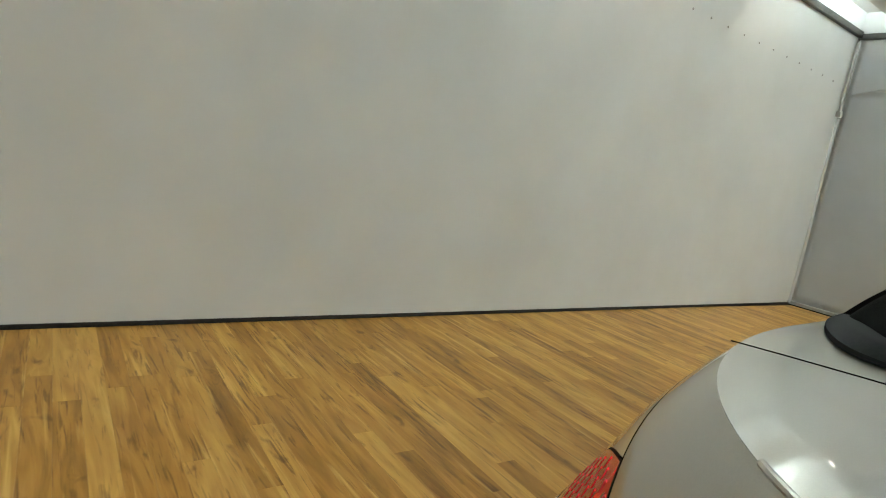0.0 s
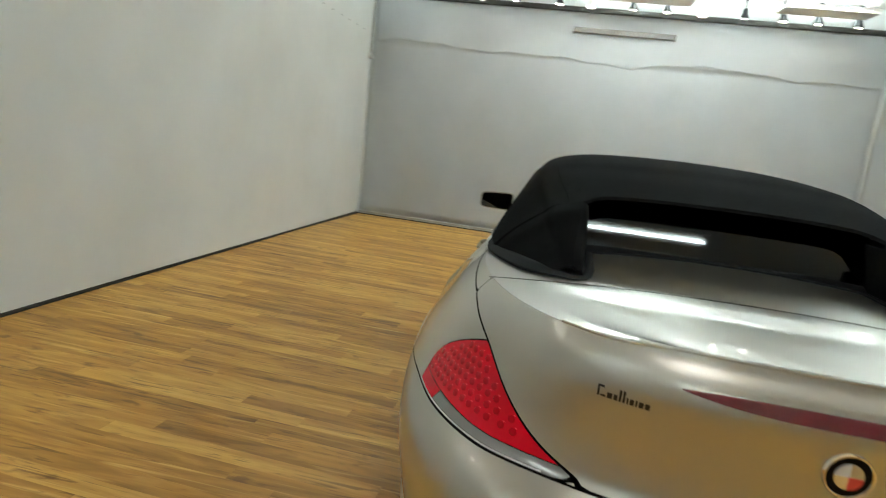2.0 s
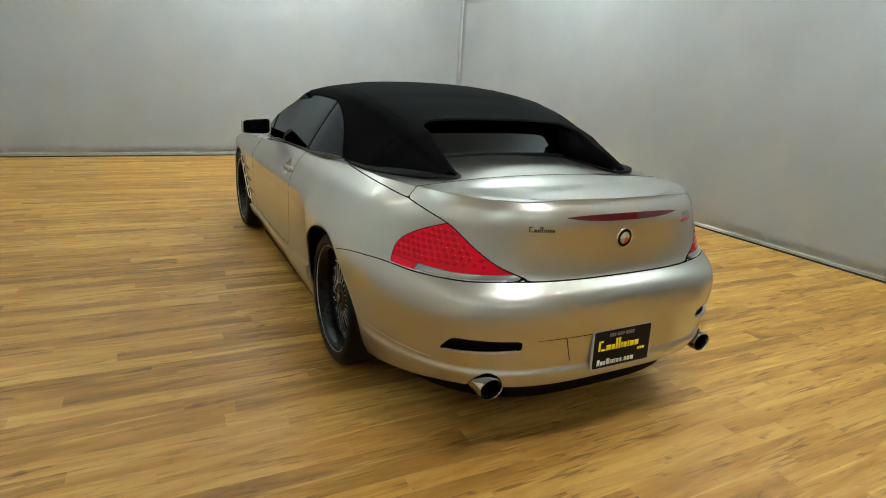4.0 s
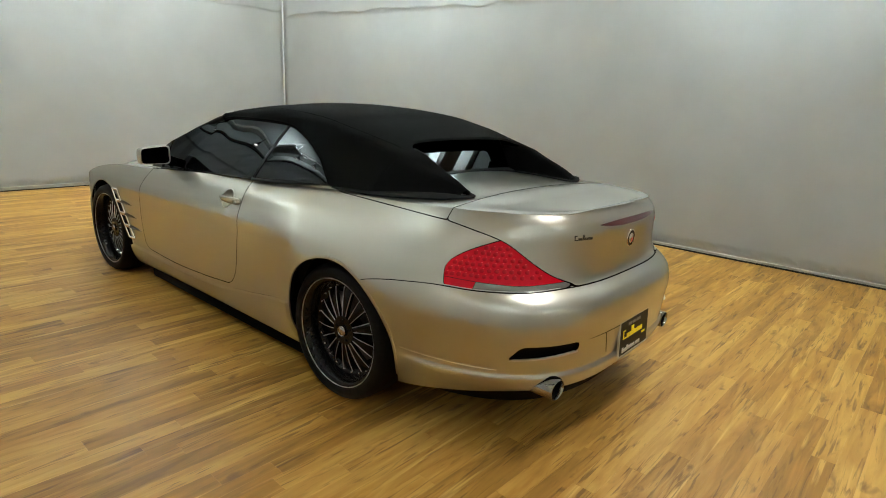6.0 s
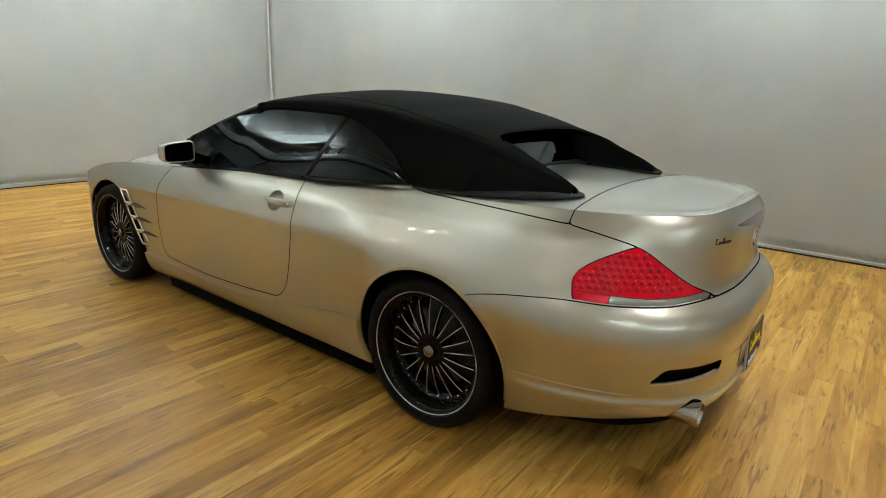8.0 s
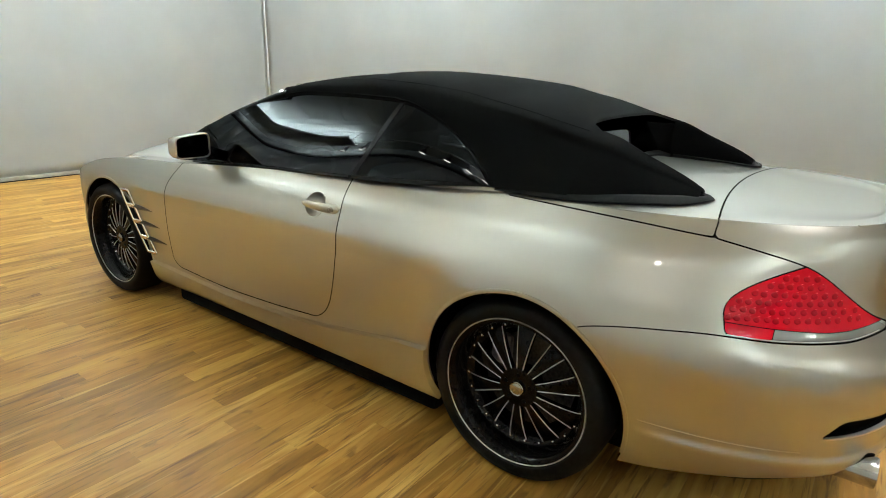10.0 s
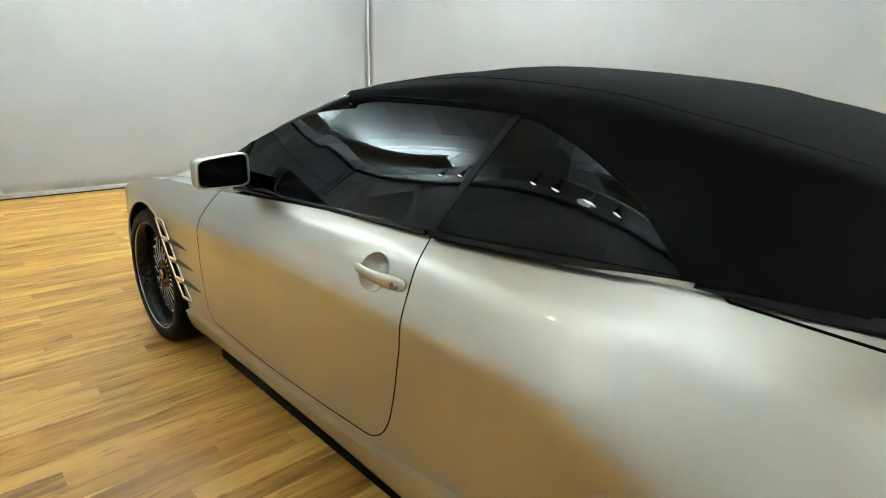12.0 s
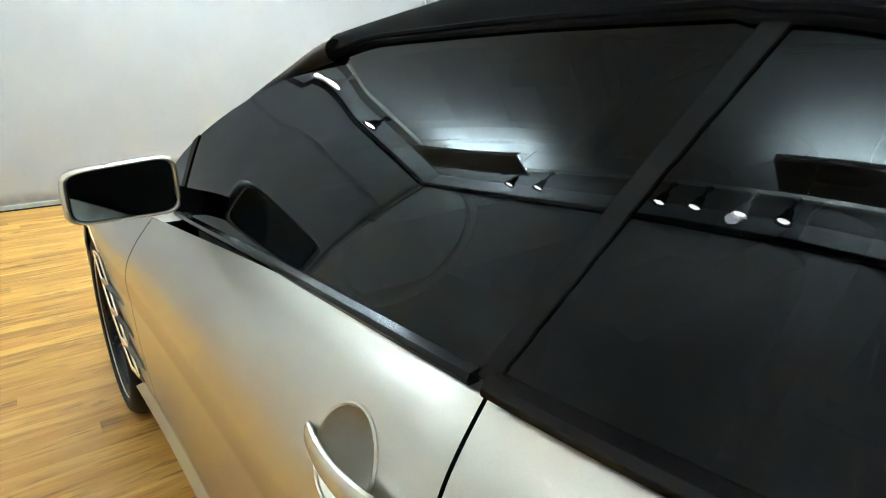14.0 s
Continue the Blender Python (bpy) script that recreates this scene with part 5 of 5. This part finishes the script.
    foot = part("mirror_foot", sweep([(s * -0.06, 0.055, -0.026), (s * -0.10, 0.06, -0.034), (s * -0.14, 0.07, -0.050), (s * -0.17, 0.08, -0.075), (s * -0.20, 0.09, -0.10)], [(-0.034, -0.026), (0.034, -0.026), (0.042, 0.0), (0.026, 0.026), (-0.026, 0.026), (-0.042, 0.0)]), GLOSS, mirror, "gloss black mirror foot")
    mirror.matrix_basis = pose(s * 0.921, 1.788, 0.993)

    # fender vent: four framed openings and three blades
    for k in range(4):
        z0 = 0.347 + 0.085 * k
        z1 = z0 + 0.078
        pts = []
        for (dy, z) in ((-0.036, z0), (0.036, z0), (0.036, z1), (-0.036, z1), (-0.036, z0)):
            y = 2.343 + 0.53 * (z - 0.37) + dy
            pts.append((s * (side_x(y, z) + 0.007 + 0.005 * (dy + 0.036) / 0.072), y, z))
        dense = [tuple(np.array(a) + (np.array(b) - np.array(a)) * t) for a, b in zip(pts, pts[1:]) for t in np.linspace(0, 1, 6)[:-1]] + [pts[-1]]
        part("vent_frame", sweep(dense, [(0.009 * math.cos(a), 0.0042 * math.sin(a)) for a in np.linspace(0, 2 * math.pi, 11)[:-1]], up=(1, 0, 0)), CHROME, fe, "bright metal vent frame")
    # blades are silver, with the shade on them put into their colour
    for k in range(3):
        z = 0.347 + 0.085 * (k + 1) - 0.008
        y0 = 2.343 + 0.53 * (z - 0.37) - 0.036
        path = [(s * (side_x(y0 - 0.165 * t, z) + 0.001), y0 + 0.05 - 0.215 * t, z - 0.004 * t + 0.004 * math.sin(3 * t)) for t in np.linspace(0, 1, 14)]
        size = curve((0, 0.9), (0.3, 1.0), (0.7, 0.6), (1.0, 0.05))
        part("vent_blade", sweep(path, [(0.014, 0.0), (0.004, 0.013), (-0.012, 0.014), (-0.014, 0.0), (-0.012, -0.014), (0.004, -0.013)], scale=lambda t: float(size(t))), SHADEDSILVER, fe, "slim silver blade behind the vent, darkened for shade")

# ---- tail lamps ----
def lamp(faces, s):
    q = mirrored if s < 0 else (lambda a: a)
    split = lambda x, y, z: z - (0.736 + 0.017 * np.clip((y + 0.80) / 0.23, 0, 1) + 0.008 * np.clip((-0.84 - y) / 0.08, 0, 1))
    red = keep(faces, split)
    clear = keep(keep(faces, minus(split, 0.002)), lambda x, y, z: -0.680 - y)
    redlow = keep(keep(faces, minus(split, 0.002)), lambda x, y, z: y + 0.678)
    body = panel("tail_lamp", q(red), RED, car, depth=0.012, offset=0.001, label="red tail lamp with rows of round cells")
    panel("clear_strip", q(clear), CLEAR, body, depth=0.01, offset=0.001, label="clear grey lens strip")
    panel("red_strip", q(redlow), RED, body, depth=0.01, offset=0.001)
    # bright edge of the lens
    rim = [(s * (body_x(y, float(bumper_line(y)) + 0.004) + 0.001), y, float(bumper_line(y)) + 0.004) for y in np.linspace(-0.575, -0.915, 40)]
    part("lens_edge", sweep(rim, ring(0.0019, 6)), RIMEDGE, body, "thin bright edge of the lens")
    # cells, and small bright spots painted on as their glints
    flat = [p for p in red]
    cent = np.array([np.mean(p, axis=0) for p in flat])
    cells, lips = bmesh.new(), bmesh.new()
    for r in range(8):
        for c in range(18):
            yv = -0.566 - 0.0225 * c - 0.0085 * r
            z = 0.765 + 0.0215 * r
            d = np.hypot(cent[:, 1] - yv, cent[:, 2] - z)
            i = int(d.argmin())
            if d[i] > 0.012 or lid_line(yv) - z < 0.016 or lamp_top(yv) - z < 0.010:
                continue
            p, nrm = Vector(cent[i][:3]), Vector(cent[i][3:]).normalized()
            p = p + Vector((0, yv - p.y, z - p.z)) - nrm * nrm.dot(Vector((0, yv - p.y, z - p.z)))
            tang = nrm.cross(Vector((0, 0, 1))).normalized()
            upv = tang.cross(nrm)
            for bmx, rad, hgt, sh in ((cells, 0.0096, 0.0010, 0.0), (lips, 0.0032, 0.0014, 0.0096)):
                m = Matrix((tang, upv, nrm)).transposed().to_4x4()
                m.translation = p + nrm * 0.0012 + upv * sh + tang * sh * 0.6
                bmesh.ops.create_uvsphere(bmx, u_segments=12, v_segments=6, radius=1.0, matrix=m @ Matrix.Diagonal((rad, rad * (0.85 if sh == 0 else 0.4), hgt, 1)))
    for bmx, nm, mt in ((cells, "lamp_cell_field", REDCELL), (lips, "lamp_glint_field", REDGLINT)):
        if s < 0:
            bmesh.ops.scale(bmx, vec=(-1, 1, 1), verts=bmx.verts)
            bmesh.ops.reverse_faces(bmx, faces=bmx.faces)
        ob = part(nm, bmx, mt, body, smooth=180)
        ob["kind"] = "stuff"
    return body


for s in (-1, 1):
    lamp(lamp_faces, s)

# ---- boot lid details ----
def on_rear_face(x, z):
    """Place on the rear face of the boot lid."""
    w, r, n = float(width_z(z)), float(rear_z(z)), float(round_z(z))
    q = (1 - min(abs(x) / w, 1) ** n) ** (1 / n)
    return Vector((x, Y0 - (Y0 - r) * q, z))


def bar_on_face(name, x0, x1, z0, z1, material, parent, proud=0.0015, rise=0.0, label=""):
    bm = bmesh.new()
    n = max(2, int(abs(x1 - x0) / 0.02) + 1)
    rows = []
    for k in range(n + 1):
        x = x0 + (x1 - x0) * k / n
        dz = rise * k / n
        lo, hi = on_rear_face(x, z0 + dz), on_rear_face(x, z1 + dz)
        rows.append([bm.verts.new(lo + Vector((0, -proud, 0))), bm.verts.new(hi + Vector((0, -proud, 0))), bm.verts.new(hi + Vector((0, 0.004, 0))), bm.verts.new(lo + Vector((0, 0.004, 0)))])
    for p, q in zip(rows, rows[1:]):
        for k in range(4):
            bm.faces.new((p[k], p[(k + 1) % 4], q[(k + 1) % 4], q[k]))
    bm.faces.new(rows[0])
    bm.faces.new(rows[-1][::-1])
    bmesh.ops.recalc_face_normals(bm, faces=bm.faces)
    return part(name, bm, material, parent, label)


# third brake lamp, a slim bow under the lip
bm = bmesh.new()
rows = []
for k in range(33):
    u = -1 + 2 * k / 32
    x = 0.285 * u
    h = 0.0125 * max(1 - abs(u) ** 3, 0.0) + 0.0008
    z = 0.962 - 0.004 * (1 - u * u)
    rows.append([bm.verts.new(on_rear_face(x, z + h * dz) + Vector((0, dy, 0))) for dz, dy in ((-1, 0.004), (-1, -0.003), (1, -0.003), (1, 0.004))])
for p, q in zip(rows, rows[1:]):
    for k in range(4):
        bm.faces.new((p[k], p[(k + 1) % 4], q[(k + 1) % 4], q[k]))
bmesh.ops.recalc_face_normals(bm, faces=bm.faces)
part("brake_light", bm, BRAKE, boot_lid, "slim dark red brake light")

# round badge: chrome ring, black band, plain quarters
bp = on_rear_face(0, 0.870)
badge = part("badge", lathe([(0, 0.0), (0.041, 0.0), (0.042, 0.004), (0.040, 0.007), (0.037, 0.007), (0.035, 0.005), (0, 0.005)], 48), CHROME, boot_lid, "round chrome badge with a black ring")
badge.matrix_basis = pose(bp.x, bp.y - 0.001, bp.z, 0, 0, -90)
band = part("black_band", lathe([(0.024, 0.0045), (0.036, 0.0045), (0.035, 0.0068), (0.025, 0.0068), (0.024, 0.0045)], 48), GLOSS, badge)
for k in range(4):
    bm = bmesh.new()
    pts = [bm.verts.new((0.0070, 0, 0))] + [bm.verts.new((0.0065, 0.0235 * math.sin(a), 0.0235 * math.cos(a))) for a in np.linspace(k * math.pi / 2, (k + 1) * math.pi / 2, 9)]
    bm.faces.new(pts)
    r = bmesh.ops.extrude_face_region(bm, geom=bm.faces[:])
    bmesh.ops.translate(bm, vec=(-0.002, 0, 0), verts=[v for v in r["geom"] if isinstance(v, bmesh.types.BMVert)])
    bmesh.ops.recalc_face_normals(bm, faces=bm.faces)
    part("quarter", bm, (SILVERTXT, REDTXT, SILVERTXT, mat("badge_grey", (0.45, 0.45, 0.47), 0.3))[k], badge)


def mark(name, x, z, unit, material, parent, place, heights, gap=0.25, slant=0.0):
    """A row of plain bars standing for a maker's or dealer's lettering."""
    for k, (w, h, lift) in enumerate(heights):
        place(name, x, x + w * unit, z + lift * unit, z + (lift + h) * unit, material, parent)
        x += (w + gap) * unit


BLOCK = ((0.18, 1.0, 0), (0.42, 0.18, 0), (0.45, 0.5, 0), (0.32, 0.5, 0), (0.2, 1.05, 0), (0.2, 1.05, 0), (0.16, 0.55, 0), (0.34, 0.5, 0), (0.16, 0.55, 0), (0.4, 0.5, 0), (0.4, 0.5, 0))
bar_on_face("lettering_bar", -0.425, -0.413, 0.9245, 0.9285, LETTERBLACK, boot_lid)
mark("lettering_bar", -0.425, 0.907, 0.0165, LETTERBLACK, boot_lid, bar_on_face, tuple((w * 1.25, h * 1.3, l) for w, h, l in BLOCK), 0.16)
mark("lettering_bar", 0.345, 0.93, 0.016, SILVERTXT, boot_lid, bar_on_face, ((0.9, 1.0, 0), (0.9, 1.0, 0), (0.9, 1.0, 0), (0.9, 1.0, 0), (0.3, 0.8, 0)))
mark("lettering_bar", 0.345, 0.905, 0.016, REDTXT, boot_lid, bar_on_face, ((0.9, 0.9, 0), (0.9, 0.9, 0), (0.9, 0.9, 0), (0.9, 0.9, 0), (0.9, 0.9, 0)))

# ---- bumper details ----
for s in (-1, 1):
    path = []
    for x in np.linspace(0.476, 0.738, 20):
        z = slot_low(x) - 0.001
        p = on_rear_face(x, z)
        path.append((s * p.x, p.y - 0.002, p.z))
    part("slot_lip", sweep(path, [(-0.005, -0.003), (0.008, -0.003), (0.008, 0.002), (-0.005, 0.003)]), RIMEDGE, bumper, "bright lower lip of the bumper slot")
    bm = bmesh.new()
    rows = []
    for x in np.linspace(0.455, 0.76, 16):
        rows.append([bm.verts.new((s * x, on_rear_face(x, z).y + 0.022, z)) for z in (0.44, 0.53)])
    for p, q in zip(rows, rows[1:]):
        bm.faces.new((p[0], p[1], q[1], q[0]))
    bmesh.ops.solidify(bm, geom=bm.faces[:], thickness=0.004)
    part("slot_grille", bm, BLACK, bumper, "black slot insert")
    # exhaust
    ex = part("exhaust_tip", lathe([(0.045, 0.0), (0.0465, 0.02), (0.047, 0.10), (0.0475, 0.126), (0.0465, 0.131), (0.044, 0.132), (0.0415, 0.128), (0.041, 0.10), (0.040, 0.02), (0.0, 0.02)], 40), DARKCHROME, car, "oval chrome exhaust tip")
    ex.matrix_basis = pose(s * 0.578, -0.862, 0.321, 0, 0, -90) @ Matrix.Diagonal((1, 1.10, 0.92, 1))
    # black sleeve inside the tip
    part("black_inside", lathe([(0.0, 0.03), (0.0395, 0.03), (0.0405, 0.118), (0.0395, 0.118), (0.0385, 0.032), (0, 0.032)], 32), VOID, ex)
    dot = part("parking_sensor", lathe([(0, 0.002), (0.008, 0.002), (0.009, 0.0), (0.009, -0.004), (0, -0.004)], 16), PAINT, bumper)
    p = on_rear_face(0.60, 0.585)
    dot.matrix_basis = pose(s * p.x, p.y - 0.001, p.z, 0, 0, -90 - s * 22)

# towing cover seam
seam = [on_rear_face(-0.285 + 0.30 * (0.508 - z), z) + Vector((0, -0.0005, 0)) for z in np.linspace(0.505, 0.405, 10)]
part("cover_seam", sweep([tuple(p) for p in seam], ring(0.0016, 6), up=(0, 1, 0)), VOID, bumper)
seam = [on_rear_face(x, 0.508) + Vector((0, -0.0005, 0)) for x in np.linspace(-0.45, -0.165, 14)]
part("cover_seam", sweep([tuple(p) for p in seam], ring(0.0013, 6), up=(0, 0, 1)), VOID, bumper)

# licence plate: dark dealer plate in a pale frame; lettering as plain bars
plate = new("licence_plate")
plate.parent = car
plate["label"] = "black dealer plate with yellow and white print"
rounded_plate("frame", -0.160, 0.160, -0.085, 0.085, 0.008, 0.0, 0.009, mat("plate_frame_grey", (0.42, 0.42, 0.41), 0.35), plate, "pale grey plate frame")
rounded_plate("face", -0.151, 0.151, -0.077, 0.080, 0.004, -0.002, 0.006, PLATEBLACK, plate)


def flat_bar(name, x0, x1, z0, z1, material, parent):
    return boxed(name, (x0, -0.0038, z0), (x1, -0.001, z1), material, parent, 0.0006)


mark("print_bar", -0.128, -0.004, 0.034, YELLOW, plate, flat_bar, tuple((w * 1.55, h * 1.3, l) for w, h, l in BLOCK), 0.13)
flat_bar("print_bar", -0.128, -0.104, 0.033, 0.040, YELLOW, plate)
mark("print_bar", 0.085, -0.026, 0.011, YELLOW, plate, flat_bar, ((0.9, 0.9, 0), (0.9, 0.9, 0), (1.1, 0.9, 0)))
mark("print_bar", -0.130, -0.066, 0.021, WHITE, plate, flat_bar, ((0.7, 1.2, 0), (0.6, 0.8, 0), (0.45, 0.8, 0), (0.75, 1.2, 0), (0.25, 0.9, 0), (0.55, 0.8, 0), (0.25, 0.9, 0), (0.6, 0.8, 0), (0.6, 0.8, 0), (0.2, 0.2, 0), (0.55, 0.8, 0), (0.6, 0.8, 0), (0.9, 0.8, 0)), 0.2)
mark("print_bar", -0.075, 0.052, 0.015, DIM, plate, flat_bar, ((0.6, 1, 0),) * 3 + ((0.3, 0.2, 0.4),) + ((0.6, 1, 0),) * 3 + ((0.3, 0.2, 0.4),) + ((0.6, 1, 0),) * 4, 0.2)
plate.matrix_basis = pose(0.002, -1.052, 0.430, -3)
boxed("plate_mount", (-0.13, -1.044, 0.36), (0.13, -1.02, 0.50), BLACK, bumper, 0.006)
# rubbing line low on the bumper sides
for s in (-1, 1):
    path = []
    for u in np.linspace(0.5, 0.80, 20):
        x, y = side_point(u, 0.40)
        path.append((s * (x + 0.0005), y, 0.40 + 0.02 * (u - 0.5)))
    part("crease_line", sweep(path, ring(0.002, 6)), PAINT, bumper)

# ---- floor planks ----
def plank_mesh(length, width):
    me = bpy.data.meshes.new("plank")
    a, b, c = length / 2 - 0.0001, width / 2 - 0.0001, 0.0005
    v = [(-a, -b, -0.006), (a, -b, -0.006), (a, b, -0.006), (-a, b, -0.006),
         (-a, -b, -c), (a, -b, -c), (a, b, -c), (-a, b, -c),
         (-a + c, -b + c, 0), (a - c, -b + c, 0), (a - c, b - c, 0), (-a + c, b - c, 0)]
    f = [(8, 9, 10, 11)]
    for p, q in ((0, 4), (4, 8)):
        f += [(p + k, p + (k + 1) % 4, q + (k + 1) % 4, q + k) for k in range(4)]
    me.from_pydata(v, [], f)
    return me


PW, PL = 0.092, 1.21
SKEW = Matrix.Rotation(radians(-1.5), 4, "Z")
whole = plank_mesh(PL, PW)
whole.materials.append(WOODA)
whole_planks, cut_planks = [], []
rng = random.Random(4)
y = SY - 0.1
while y < NY + 0.1:
    x = WX - 0.1 - rng.random() * PL
    stop = east(y) + 0.12
    while x < stop:
        a, b = max(x, WX - 0.12), min(x + PL, stop)
        if b - a > PL - 0.001:
            whole_planks.append((x + PL / 2, y + PW / 2))
        elif b - a > 0.03:
            cut_planks.append((a, b, y + PW / 2))
        x += PL
    y += PW
whole_planks.sort(key=lambda p: (p[0] + 1.6) ** 2 + ((p[1] + 0.4) / 1.25) ** 2)
for x, y in whole_planks[:300]:
    p = new("plank", whole)
    p.matrix_basis = SKEW @ pose(x, y, 0)
    p.parent = floor
far_v, far_f = [], []
for a, b, y in [(x - PL / 2, x + PL / 2, y) for x, y in whole_planks[300:]] + cut_planks:
    k = len(far_v)
    for v in whole.vertices:
        dx = v.co.x - math.copysign(PL / 2 - (b - a) / 2, v.co.x)
        far_v.append(tuple(SKEW @ Vector(((a + b) / 2 + dx, y + v.co.y, v.co.z))))
    far_f += [tuple(k + i for i in f.vertices) for f in whole.polygons]
me = bpy.data.meshes.new("planks_far")
me.from_pydata(far_v, [], far_f)
ob = linked("planks_far", me, WOODB, floor, smooth=0)
tagged(ob, "honey-coloured oak laminate planks", kind="stuff")
